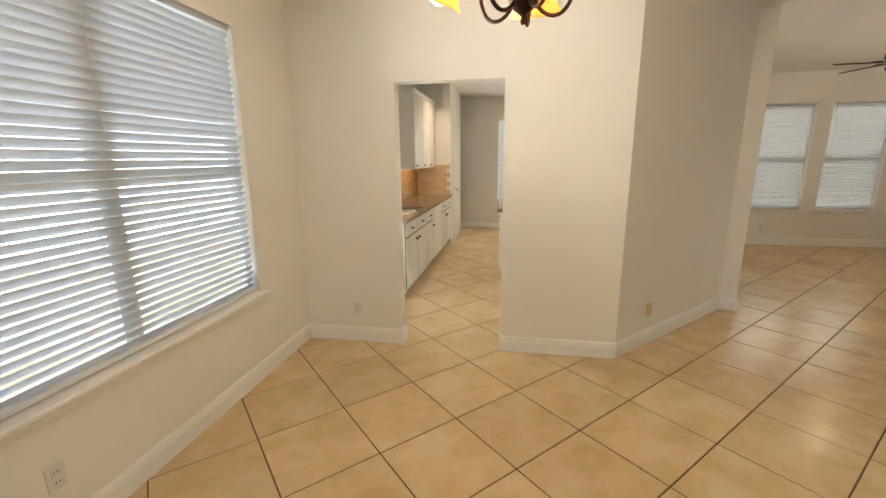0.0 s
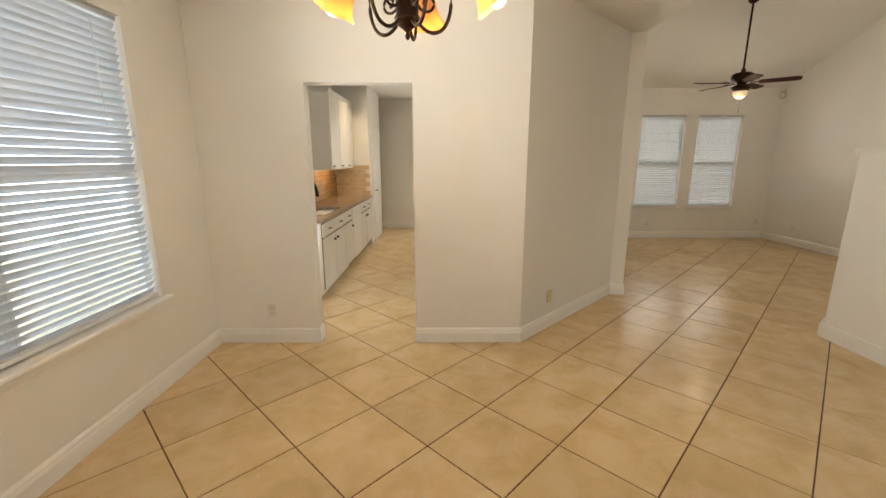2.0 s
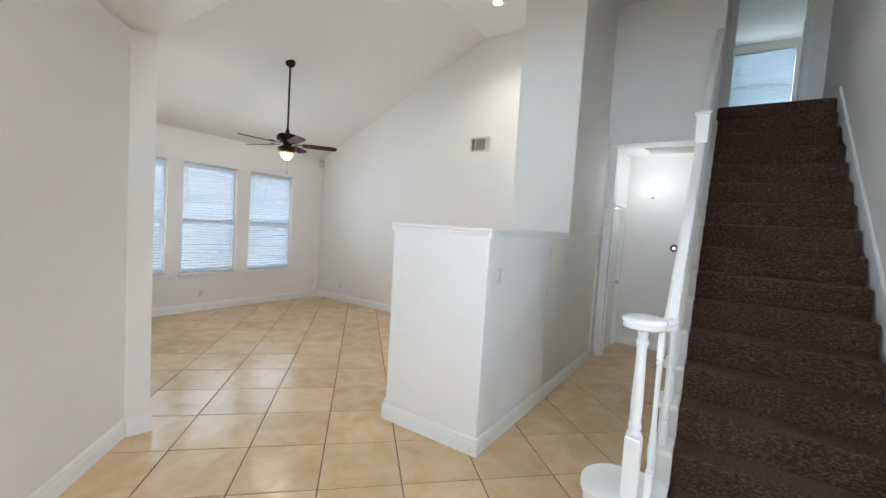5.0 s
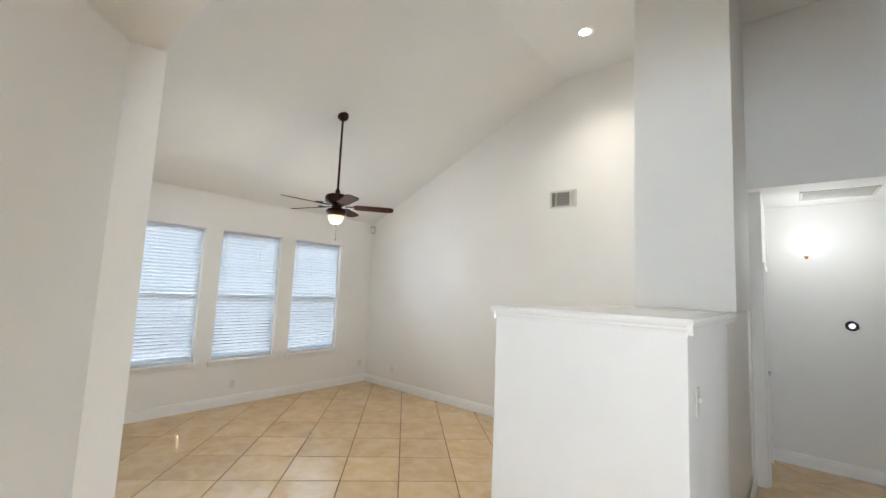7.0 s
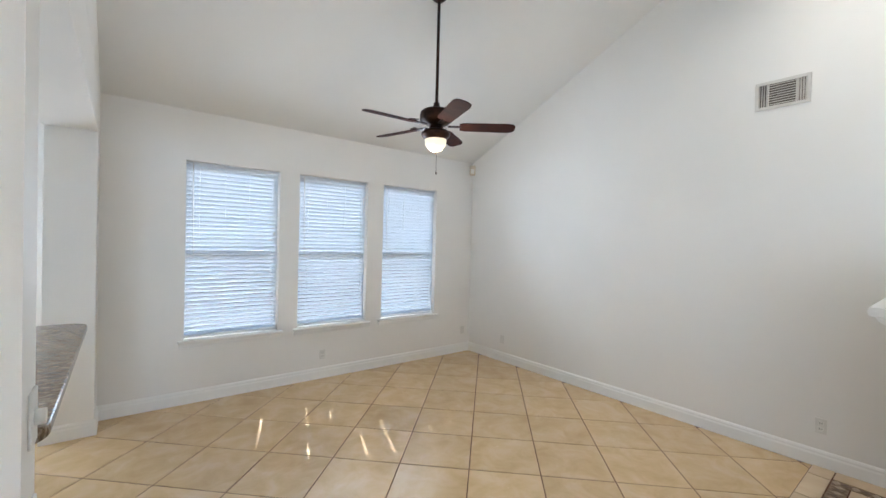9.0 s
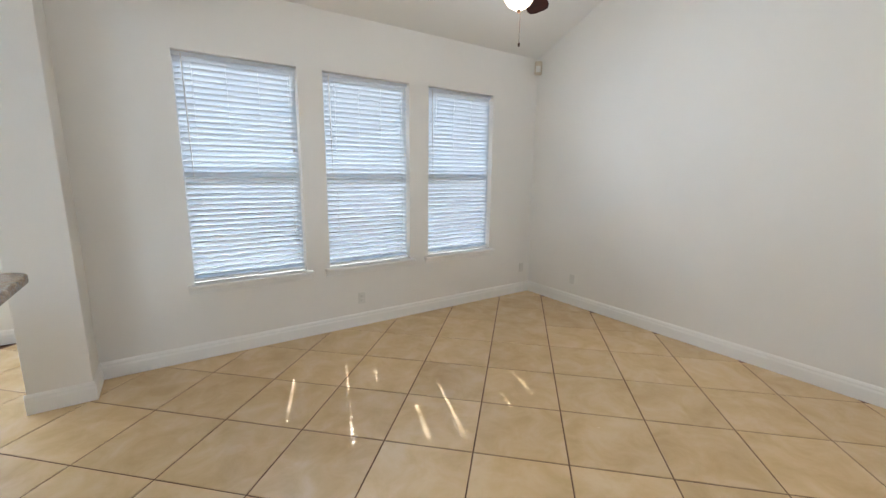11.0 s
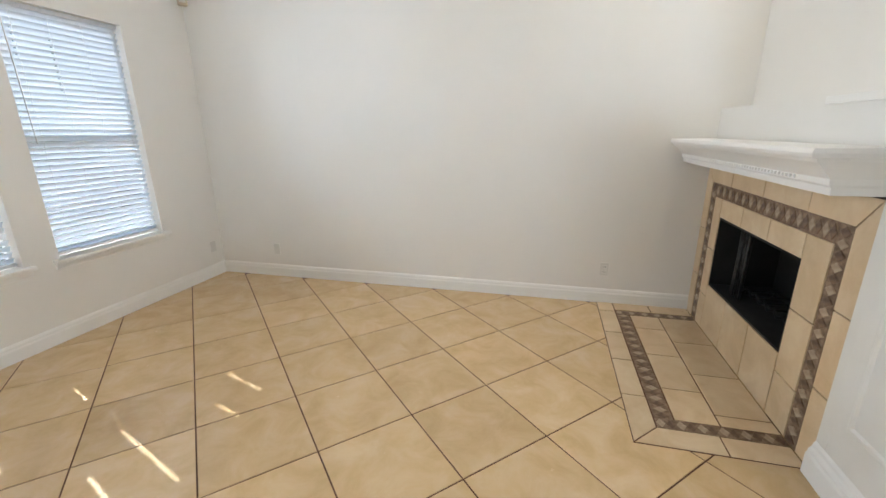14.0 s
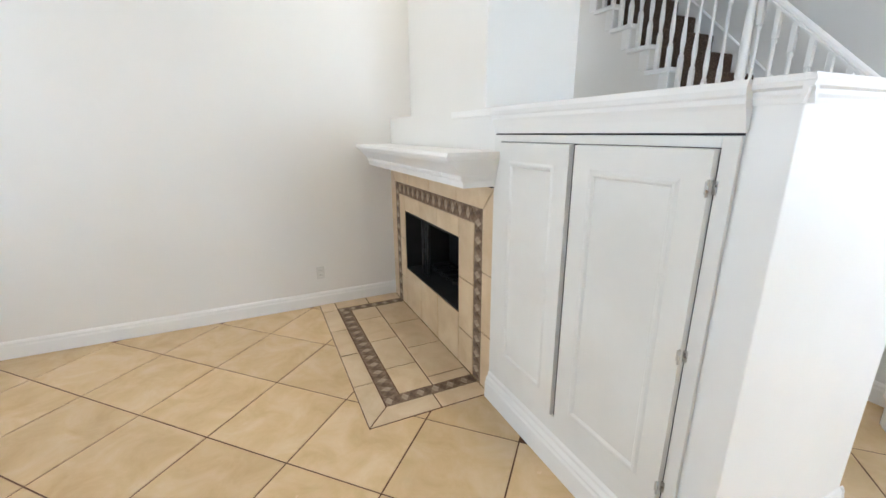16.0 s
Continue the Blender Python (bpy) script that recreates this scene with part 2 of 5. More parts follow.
def extruded(profile, a, b, up=(0, 0, 1), out=None):
    """A profile of (out, up) pairs drawn along the line from a to b; out is the level direction that the profile stands out in."""
    a, b = Vector(a), Vector(b)
    u = Vector(up)
    o = Vector(out) if out else (b - a).cross(u).normalized()
    bm = bmesh.new()
    rings = [[bm.verts.new(p + o * q + u * w) for q, w in profile] for p in (a, b)]
    n = len(profile)
    for i in range(n):
        bm.faces.new((rings[0][i], rings[0][(i + 1) % n], rings[1][(i + 1) % n], rings[1][i]))
    bm.faces.new(rings[0][::-1])
    bm.faces.new(rings[1])
    bmesh.ops.recalc_face_normals(bm, faces=bm.faces[:])
    return bm


def prism(points, z0, z1):
    bm = bmesh.new()
    lo = [bm.verts.new((x, y, z0)) for x, y in points]
    hi = [bm.verts.new((x, y, z1)) for x, y in points]
    n = len(points)
    for i in range(n):
        bm.faces.new((lo[i], lo[(i + 1) % n], hi[(i + 1) % n], hi[i]))
    bm.faces.new(lo[::-1])
    bm.faces.new(hi)
    bmesh.ops.recalc_face_normals(bm, faces=bm.faces[:])
    return bm


def turned(profile, seg=20, centre=(0, 0, 0), hollow=False):
    """A lathed body: (radius, height) pairs."""
    bm = bmesh.new()
    rings = []
    for r, z in profile:
        if r < 1e-5:
            rings.append([bm.verts.new((centre[0], centre[1], centre[2] + z))])
        else:
            rings.append([bm.verts.new((centre[0] + r * math.cos(2 * math.pi * k / seg), centre[1] + r * math.sin(2 * math.pi * k / seg), centre[2] + z)) for k in range(seg)])
    for p, q in zip(rings, rings[1:] + (rings[:1] if hollow else [])):
        for k in range(seg):
            a, b = p[k % len(p)], p[(k + 1) % len(p)]
            c, d = q[(k + 1) % len(q)], q[k % len(q)]
            vs = []
            for v in (a, b, c, d):
                if v not in vs:
                    vs.append(v)
            if len(vs) > 2:
                bm.faces.new(vs)
    for ring in (() if hollow else (rings[0], rings[-1])):
        if len(ring) > 2:
            bm.faces.new(ring)
    bmesh.ops.recalc_face_normals(bm, faces=bm.faces[:])
    for f in bm.faces:
        f.smooth = True
    return bm


def tube(points, radius, seg=8, taper=None):
    """A round bar along a line of points."""
    bm = bmesh.new()
    pts = [Vector(p) for p in points]
    rings = []
    for i, p in enumerate(pts):
        d = (pts[min(i + 1, len(pts) - 1)] - pts[max(i - 1, 0)]).normalized()
        s = d.cross(Vector((0, 0, 1)))
        if s.length < 1e-3:
            s = d.cross(Vector((0, 1, 0)))
        s.normalize()
        t = s.cross(d)
        r = radius if taper is None else radius * taper(i / (len(pts) - 1))
        rings.append([bm.verts.new(p + (s * math.cos(2 * math.pi * k / seg) + t * math.sin(2 * math.pi * k / seg)) * r) for k in range(seg)])
    for p, q in zip(rings, rings[1:]):
        for k in range(seg):
            bm.faces.new((p[k], p[(k + 1) % seg], q[(k + 1) % seg], q[k]))
    bm.faces.new(rings[0][::-1])
    bm.faces.new(rings[-1])
    bmesh.ops.recalc_face_normals(bm, faces=bm.faces[:])
    for f in bm.faces:
        f.smooth = len(f.verts) == 4
    return bm


def joined(*bms):
    out = bmesh.new()
    for b in bms:
        me = bpy.data.meshes.new("tmp")
        b.to_mesh(me)
        b.free()
        out.from_mesh(me)
        bpy.data.meshes.remove(me)
    return out


def mesh_of(name, bm, material):
    me = bpy.data.meshes.new(name)
    bm.to_mesh(me)
    bm.free()
    me.materials.append(material)
    return me


def part(name, bm, material, parent, label=""):
    ob = new(name, mesh_of(name, bm, material))
    ob.parent = parent
    return tagged(ob, label)


def thing(name, label, category, group="", at=(0, 0, 0), turn=0.0):
    ob = new(name)
    ob.empty_display_size = 0.1
    ob.matrix_basis = pose(*at, 0, 0, turn)
    return tagged(ob, label, category, group)


def struct(name, bm, material, label=""):
    return tagged(new(name, mesh_of(name, bm, material)), label, kind="structure")


# ---- the plan ----
CEILING = 2.82
HIGH = 4.55
XW, YK, XE, YN = -1.47, 3.29, 6.90, 8.11
RIDGE = 4.40
KO_L, KO_R, KO_H = -0.617, 0.211, 2.11
C45 = (1.105, 3.29)
P45 = (2.394, 4.58)


def wall_x(name, x0, x1, y0, y1, z0, z1, openings=(), material=None, label=""):
    """A wall that runs along y between x0 and x1, with openings (y0, y1, z0, z1) through it."""
    bm = bmesh.new()
    cuts = sorted(openings)
    at = y0
    for a, b, lo, hi in cuts:
        cuboid(bm, x0, at, z0, x1, a, z1)
        if lo > z0:
            cuboid(bm, x0, a, z0, x1, b, lo)
        if hi < z1:
            cuboid(bm, x0, a, hi, x1, b, z1)
        at = b
    cuboid(bm, x0, at, z0, x1, y1, z1)
    bmesh.ops.remove_doubles(bm, verts=bm.verts[:], dist=1e-5)
    return struct(name, bm, material or WALL, label)


def wall_y(name, y0, y1, x0, x1, z0, z1, openings=(), material=None, label=""):
    bm = bmesh.new()
    at = x0
    for a, b, lo, hi in sorted(openings):
        cuboid(bm, at, y0, z0, a, y1, z1)
        if lo > z0:
            cuboid(bm, a, y0, z0, b, y1, lo)
        if hi < z1:
            cuboid(bm, a, y0, hi, b, y1, z1)
        at = b
    cuboid(bm, at, y0, z0, x1, y1, z1)
    bmesh.ops.remove_doubles(bm, verts=bm.verts[:], dist=1e-5)
    return struct(name, bm, material or WALL, label)


WIN_Z0, WIN_Z1 = 0.625, 2.375
LIVING_WINDOWS = [(3.17, 4.05), (4.265, 5.125), (5.35, 6.215)]
DINING_WINDOW = (0.84, 2.665)
NOOK_WINDOW = (-0.10, 1.665)
NOOK_Y = 9.35
T = 0.14

# the second opening is made up for the kitchen fill lamp, out of view
wall_x("wall_west", XW - T, XW, -3.2, NOOK_Y + T, 0, CEILING, [(*DINING_WINDOW, 0.62, 2.37), (3.55, 4.25, 1.15, 2.05)], label="cream painted outer wall with a window and an added unseen opening")
wall_y("wall_kitchen", YK, YK + 0.12, XW, C45[0], 0, CEILING, [(KO_L, KO_R, 0, KO_H)], label="cream painted wall with a plain opening to the kitchen")
struct("wall_angled", prism([C45, (2.40, 4.585), (2.543, 4.543), (2.543, 4.70), (2.30, 4.70), (1.055, 3.41), (C45[0], 3.41)], 0, CEILING), WALL, "cream painted wall running at an angle to a pillar")
wall_y("wall_north", YN, YN + T, 2.53, XE, 0, 5.0, [(a, b, WIN_Z0 - 0.012, WIN_Z1) for a, b in LIVING_WINDOWS], label="cream painted outer wall with three windows")
wall_x("wall_east", XE, XE + T, 2.50, YN + T, 0, 5.2, label="long blank cream painted wall")
struct("wall_stub", block(2.21, 7.80, 0, 2.53, NOOK_Y, CEILING, 0.006), WALL, "short cream wall between breakfast nook and living room")
struct("beam", block(2.205, 4.70, 2.46, 2.53, 7.80, CEILING, 0.006), WALL, "painted drywall beam over the breakfast bar")
wall_x("wall_over_kitchen", 2.39, 2.53, -3.2, YN + T, CEILING, 5.7, label="upper wall between flat ceiling and vault")
wall_y("wall_nook", NOOK_Y, NOOK_Y + T, XW, 2.53, 0, CEILING, [(*NOOK_WINDOW, 0.60, 2.36)], label="cream painted wall with a window")
# hall and landing
wall_y("wall_hall_left", 2.40, 2.50, XE + T, 8.14, 0, CEILING, [(7.16, 7.86, 0, 2.06)], label="hall wall with a door")
wall_x("wall_hall_end", 8.0, 8.14, 0.2, 2.40, 0, CEILING, label="white hall end wall")
wall_y("wall_hall_right", 1.30, 1.42, 6.9, 8.0, 0, CEILING, label="hall wall under the stairs")
wall_x("wall_over_hall", XE, XE + T, 1.34, 2.50, CEILING, 5.2, label="wall above the hall opening")
wall_y("wall_stair", 0.18, 0.30, 4.15, 10.6, 0, 5.7, label="cream wall beside the stairs")
wall_x("wall_stair_end", 4.15, 4.27, -3.2, 0.18, 0, 5.7, label="cream wall beside the foot of the stairs")
wall_x("wall_landing", 8.0, 8.12, 0.30, 2.6, 3.2, 5.7, [(0.53, 1.24, 3.2, 5.23)], label="landing wall with a bedroom doorway")
wall_x("wall_bedroom", 11.2, 11.34, -1.5, 3.5, 3.2, 5.8, [(0.30, 1.25, 4.05, 5.35)], label="bedroom wall with a window")
# two unseen walls, added to keep outside sky light out of the bedroom
wall_y("wall_bedroom_south", -1.64, -1.5, 8.0, 11.34, 3.2, 5.8)
wall_x("wall_landing_side", 8.0, 8.12, -1.5, 0.18, 3.2, 5.7)
wall_y("wall_bedroom_side", 2.6, 2.74, XE + T, 11.2, 3.2, 5.8)
# the upper opening is assumed, added for the stairwell lamp
wall_y("wall_south", -3.34, -3.2, XW - T, 4.27, 0, 5.7, [(1.7, 4.0, 0.25, 2.55), (2.6, 4.0, 3.3, 4.7)], label="plain wall closing the entry")

# ceilings
struct("ceiling_flat", joined(block(XW - T, -3.2, CEILING, 2.39, NOOK_Y + T, CEILING + 0.15)), CEIL, "flat white textured ceiling")
struct("ceiling_hall", block(XE + T, 1.34, CEILING, 8.14, 2.5, CEILING + 0.3), CEIL, "flat white hall ceiling")
slope = bmesh.new()
zs = lambda y: 2.86 + (YN - y) * (HIGH - 2.86) / (YN - RIDGE)
prof = [(YN + T, zs(YN + T)), (RIDGE, HIGH), (1.34, HIGH), (1.34, HIGH + 0.2), (RIDGE, HIGH + 0.2), (YN + T, zs(YN + T) + 0.2)]
rings = [[slope.verts.new((x, y, z)) for y, z in prof] for x in (2.53, 8.6)]
for i in range(6):
    slope.faces.new((rings[0][i], rings[0][(i + 1) % 6], rings[1][(i + 1) % 6], rings[1][i]))
slope.faces.new(rings[0][::-1])
slope.faces.new(rings[1])
bmesh.ops.recalc_face_normals(slope, faces=slope.faces[:])
struct("ceiling_vault", slope, CEIL, "high white vaulted ceiling")
struct("ceiling_bedroom", block(8.12, -1.5, 5.5, 11.4, 3.5, 5.65), CEIL, "white bedroom ceiling")
struct("ceiling_stairs", block(2.39, -3.34, 5.7, 8.2, 1.44, 5.85), CEIL, "white ceiling high above the stairs")
struct("wall_over_living", block(2.39, 1.34, HIGH + 0.2, 8.6, 1.44, 5.7), WALL, "upper wall between living room and stairs")

# ground outside and the glowing distance beyond the windows
struct("ground", block(-60, -60, -0.35, 60, 60, -0.25), mottled("patio_and_lawn", (0.15, 0.15, 0.11), (0.34, 0.30, 0.25), 0.95, 0.5, 60.0, 0.8, 0.02), "pale patio and dry lawn outside")
struct("backdrop_north", block(-12, 15.0, -0.25, 20, 15.1, 5.2), OUTSIDE_N, "bright garden and sky outside")
struct("backdrop_west", block(-8.1, -8, -0.25, -8.0, 15, 6.0), OUTSIDE_W, "bright street and sky outside")
struct("backdrop_east", block(16.0, -6, -0.25, 16.1, 8, 9.0), OUTSIDE_E, "bright sky outside")

# fireplace block, half wall and chimney
struct("chimney", block(5.57, 2.50, 1.64, XE, 3.18, 4.7, 0.006), WALL, "cream painted chimney breast rising to the ceiling")
struct("half_wall", block(3.82, 2.52, 0, 5.12, 3.385, 1.60, 0.004), TRIM, "white painted half wall holding a built-in cabinet")
wall_y("wall_fireplace", 2.95, 3.375, 5.12, XE, 0, 1.64, [(5.52, 6.55, 0.36, 0.877)], label="white wall around the fireplace")
struct("wall_fireplace_back", block(5.12, 2.52, 0, XE + 0.0, 2.95, 1.64), WALL, "white wall behind the fireplace")
struct("floor", block(XW - T, -3.2, -0.25, 8.14, NOOK_Y + T, -0.004), GROUT, "beige ceramic floor tiles laid diagonally with dark grout")

# ---- trim ----
BASE = [(0, 0), (0.016, 0), (0.016, 0.085), (0.012, 0.10), (0.012, 0.112), (0.006, 0.125), (0, 0.13)]


def baseboard(a, b, out):
    struct("baseboard", extruded(BASE, (*a, 0.001), (*b, 0.001), out=(*out, 0)), TRIM, "white moulded baseboard")


S2 = math.sqrt(0.5)
baseboard((XW, -3.2), (XW, YK), (1, 0))
baseboard((XW, YK), (KO_L, YK), (0, -1))
baseboard((KO_L - 0.0, YK - 0.016), (KO_L, YK + 0.12), (1, 0))
baseboard((KO_R, YK), (C45[0] + 0.006, YK), (0, -1))
baseboard((C45[0], YK), (2.40, 4.585), (S2, -S2))
baseboard((2.40, 4.57), (2.545, 4.54), (0.28, -0.96))
baseboard((2.543, 4.53), (2.543, 4.70), (1, 0))
baseboard((2.20, 7.80), (2.54, 7.80), (0, -1))
baseboard((2.53, 7.79), (2.53, YN), (1, 0))
baseboard((2.53, YN), (XE, YN), (0, -1))
baseboard((XE, 3.39), (XE, YN), (-1, 0))
baseboard((3.82, 2.50), (3.82, 3.40), (-1, 0))
baseboard((3.805, 2.52), (XE + T, 2.50), (0, -1))
baseboard((8.0, 1.42), (8.0, 2.40), (-1, 0))
baseboard((3.98, 1.42), (8.0, 1.42), (0, 1))
baseboard((4.15, -3.2), (4.15, 0.18), (-1, 0))
baseboard((XW, 8.9), (XW, NOOK_Y), (1, 0))
baseboard((XW, NOOK_Y), (2.2, NOOK_Y), (0, -1))

# cap and crown of the half wall
CAP = [(0, 0), (0.006, 0), (0.008, 0.012), (0.012, 0.02), (0.012, 0.03), (0.020, 0.036), (0.024, 0.048), (0.020, 0.062), (0, 0.062)]
struct("trim_cap", block(3.815, 2.515, 1.60, 5.62, 3.39, 1.634, 0.002), TRIM, "white painted cap on the half wall")
struct("trim_cap_end", extruded(CAP, (3.82, 2.50, 1.575), (3.82, 3.409, 1.575), out=(-1, 0, 0)), TRIM, "white moulding under the cap")
struct("trim_cap_side", extruded(CAP, (3.80, 2.52, 1.575), (5.57, 2.52, 1.575), out=(0, -1, 0)), TRIM, "white moulding under the cap")
struct("trim_cap_north", extruded(CAP, (3.80, 3.386, 1.575), (3.925, 3.386, 1.575), out=(0, 1, 0)), TRIM, "white moulding under the cap")
CROWN = [(0, 0), (0.010, 0), (0.014, 0.018), (0.018, 0.034), (0.026, 0.056), (0.032, 0.068), (0.032, 0.082), (0.036, 0.088), (0.038, 0.104), (0.034, 0.122), (0, 0.122)]
struct("trim_crown", extruded(CROWN, (3.925, 3.388, 1.512), (5.10, 3.388, 1.512), out=(0, 1, 0)), TRIM, "white crown moulding above the built-in cabinet")


# ---- windows and blinds ----
def window_unit(name, width, height, at, turn, mullions=()):
    """Outside sash set in the wall: local x along the wall, local +y to the outside."""
    w = tagged(new(name), "white vinyl window behind a closed blind", kind="structure")
    w.matrix_basis = pose(*at, 0, 0, turn)
    fr = joined(block(0, 0.08, 0, 0.022, 0.11, height), block(width - 0.022, 0.08, 0, width, 0.11, height), block(0.022, 0.08, 0, width - 0.022, 0.11, 0.04), block(0.022, 0.08, height - 0.03, width - 0.022, 0.11, height))
    part("window_frame", fr, VINYL, w)
    cells = [0.022] + [m for m in mullions] + [width - 0.022]
    for m in mullions:
        part("mullion", block(m - 0.05, 0.075, 0.05, m + 0.05, 0.12, height - 0.03), VINYL, w)
    for a, b in zip(cells, cells[1:]):
        a2, b2 = a + (0.05 if a in mullions else 0), b - (0.05 if b in mullions else 0)
        part("meeting_rail", block(a2, 0.085, height * 0.475 + 0.008, b2, 0.12, height * 0.475 + 0.047), VINYL, w)
        for z0, z1 in ((0.04, height * 0.475 + 0.008), (height * 0.475 + 0.047, height - 0.03)):
            p = part("pane", block(a2, 0.10, z0, b2, 0.104, z1), GLASS, w)
            p.visible_shadow = False
    sill = joined(block(-0.05, -0.052, -0.028, width + 0.05, 0.08, 0.0, 0.007), extruded([(0, 0), (0.010, 0), (0.014, 0.02), (0.016, 0.05), (0.0, 0.05)], (-0.04, 0.0, -0.078), (width + 0.04, 0.0, -0.078), out=(0, -1, 0)))
    part("window_sill", sill, TRIM, w, "white painted sill with an apron")
    return w


def blind(width, height, at, turn, cords, open_holes=(), tilt=53.0, pitch=0.0425, wand=True, group="window blinds"):
    b = thing("window_blind", "white faux-wood horizontal blind lowered and nearly closed", "blind", group, at, turn)
    part("headrail", block(0.004, 0.020, height - 0.034, width - 0.004, 0.06, height - 0.003, 0.003), SLAT, b, "white headrail")
    part("bottom_rail", block(0.008, 0.014, 0.010, width - 0.008, 0.060, 0.034, 0.004), VINYL, b)
    half, thick = 0.0236, 0.0011
    sect = [(-half, 0.0), (-0.0052, 0.0026), (0.0052, 0.0026), (half, 0.0)]
    ct, st = math.cos(radians(tilt)), math.sin(radians(tilt))

    def slat_mesh(holes):
        """One slat with cord holes at the given places."""
        bm = bmesh.new()
        xs = [0.008]
        for c in holes:
            xs += [c - 0.0075, c + 0.0075]
        xs.append(width - 0.008)
        grid = {}
        for i, x in enumerate(xs):
            for j, (q, h) in enumerate(sect):
                for k, t in enumerate((-thick, thick)):
                    z = h + t
                    grid[i, j, k] = bm.verts.new((x, q * ct + z * st, -q * st + z * ct))
        for i in range(len(xs) - 1):
            for j in range(3):
                if i % 2 == 1 and j == 1:
                    continue
                bm.faces.new((grid[i, j, 1], grid[i + 1, j, 1], grid[i + 1, j + 1, 1], grid[i, j + 1, 1]))
                bm.faces.new((grid[i, j, 0], grid[i, j + 1, 0], grid[i + 1, j + 1, 0], grid[i + 1, j, 0]))
            bm.faces.new((grid[i, 0, 0], grid[i + 1, 0, 0], grid[i + 1, 0, 1], grid[i, 0, 1]))
            bm.faces.new((grid[i, 3, 0], grid[i, 3, 1], grid[i + 1, 3, 1], grid[i + 1, 3, 0]))
        return mesh_of("slat", bm, SLAT)

    z = 0.052
    rnd = random.Random(int(width * 1000 + at[0] * 77))
    made = {}
    while z < height - 0.028:
        holes = tuple(c for c in cords if any(abs(c - h) < 0.02 and lo < z < hi for h, lo, hi in open_holes))
        if holes not in made:
            made[holes] = slat_mesh(holes)
        o = new("slat", made[holes])
        o.parent = b
        o.matrix_basis = pose(0, 0.037 + rnd.uniform(-0.0005, 0.0005), z + rnd.uniform(-0.0006, 0.0006), rnd.uniform(-0.5, 0.5), rnd.uniform(-0.04, 0.04), 0)
        z += pitch
    for c in cords:
        part("ladder_cord", joined(tube([(c, 0.016, 0.03), (c, 0.016, height - 0.05)], 0.0009, 5), tube([(c, 0.058, 0.03), (c, 0.058, height - 0.05)], 0.0012, 5)), PLASTIC, b)
    if wand:
        part("tilt_wand", tube([(0.062, 0.006, height - 0.02), (0.072, -0.004, height * 0.47)], 0.0036, 8), GRILLE, b, "slim grey tilt wand")
        part("cord_tassel", joined(tube([(width - 0.06, -0.014, height - 0.06), (width - 0.055, -0.016, height * 0.63)], 0.0014, 5), turned([(0.003, 0), (0.008, 0.004), (0.006, 0.03), (0.002, 0.034)], 10, (width - 0.055, -0.016, height * 0.60))), GRILLE, b, "lift cord with a small tassel")
    return b


# cord holes cut only in these spans; unpierced slats elsewhere stand in for tree shade: place along the blind, lowest
# and highest slat
OPEN_HOLES = [
    [(0.81, 0.285, 0.87)],
    [(0.12, 0.30, 0.69), (0.12, 1.03, 1.34), (0.344, 0.51, 0.73), (0.568, 1.18, 1.56), (0.792, 0.30, 0.50), (0.792, 1.01, 1.63)],
    [(0.346, 1.19, 1.56), (0.12, 1.37, 1.62)],
]
for k, (a, b2) in enumerate(LIVING_WINDOWS):
    window_unit("window_%d" % (k + 1), b2 - a, WIN_Z1 - WIN_Z0, (a, YN, WIN_Z0), 0)
    blind(b2 - a, WIN_Z1 - WIN_Z0, (a, YN + 0.022, WIN_Z0), 0, tuple((b2 - a) * q for q in (0.139, 0.40, 0.66, 0.921)), OPEN_HOLES[k])
dw = DINING_WINDOW[1] - DINING_WINDOW[0]
window_unit("window_4", dw, 1.735, (XW, DINING_WINDOW[0], 0.635), 90, (dw / 2,))
blind(dw, 1.735, (XW - 0.004, DINING_WINDOW[0], 0.635), 90, (0.2, dw / 2 - 0.02, dw - 0.2), tilt=55.0)
nw = NOOK_WINDOW[1] - NOOK_WINDOW[0]
window_unit("window_6", nw, 1.745, (NOOK_WINDOW[0], NOOK_Y, 0.615), 0, (nw / 2,))
blind(nw, 1.745, (NOOK_WINDOW[0], NOOK_Y + 0.004, 0.615), 0, (0.2, nw - 0.2), tilt=30.0, wand=False)
window_unit("window_7", 0.95, 1.3, (11.2, 1.25, 4.05), -90)
blind(0.95, 1.3, (11.204, 1.25, 4.05), -90, (0.15, 0.8), wand=False)


# ---- fireplace ----
def rect_tiles(cells, level, gap, thick, axis):
    """Tiles as chamfered slabs. Cells (a0, b0, a1, b1) lie in the floor for axis 'z' and in the wall facing +y for axis 'y'."""
    out = []
    for a0, b0, a1, b1 in cells:
        bm = bmesh.new()
        g, c = gap / 2, 0.002
        lo = [(a0 + g, b0 + g), (a1 - g, b0 + g), (a1 - g, b1 - g), (a0 + g, b1 - g)]
        hi = [(a0 + g + c, b0 + g + c), (a1 - g - c, b0 + g + c), (a1 - g - c, b1 - g - c), (a0 + g + c, b1 - g - c)]
        put = (lambda p, d: (p[0], p[1], level + d)) if axis == "z" else (lambda p, d: (p[0], level + d, p[1]))
        rings = [[bm.verts.new(put(p, d)) for p in ps] for ps, d in ((lo, 0), (lo, thick - c), (hi, thick))]
        for p, q in zip(rings, rings[1:]):
            for k in range(4):
                bm.faces.new((p[k], p[(k + 1) % 4], q[(k + 1) % 4], q[k]))
        bm.faces.new(rings[2])
        bmesh.ops.recalc_face_normals(bm, faces=bm.faces[:])
        out.append(bm)
    return out


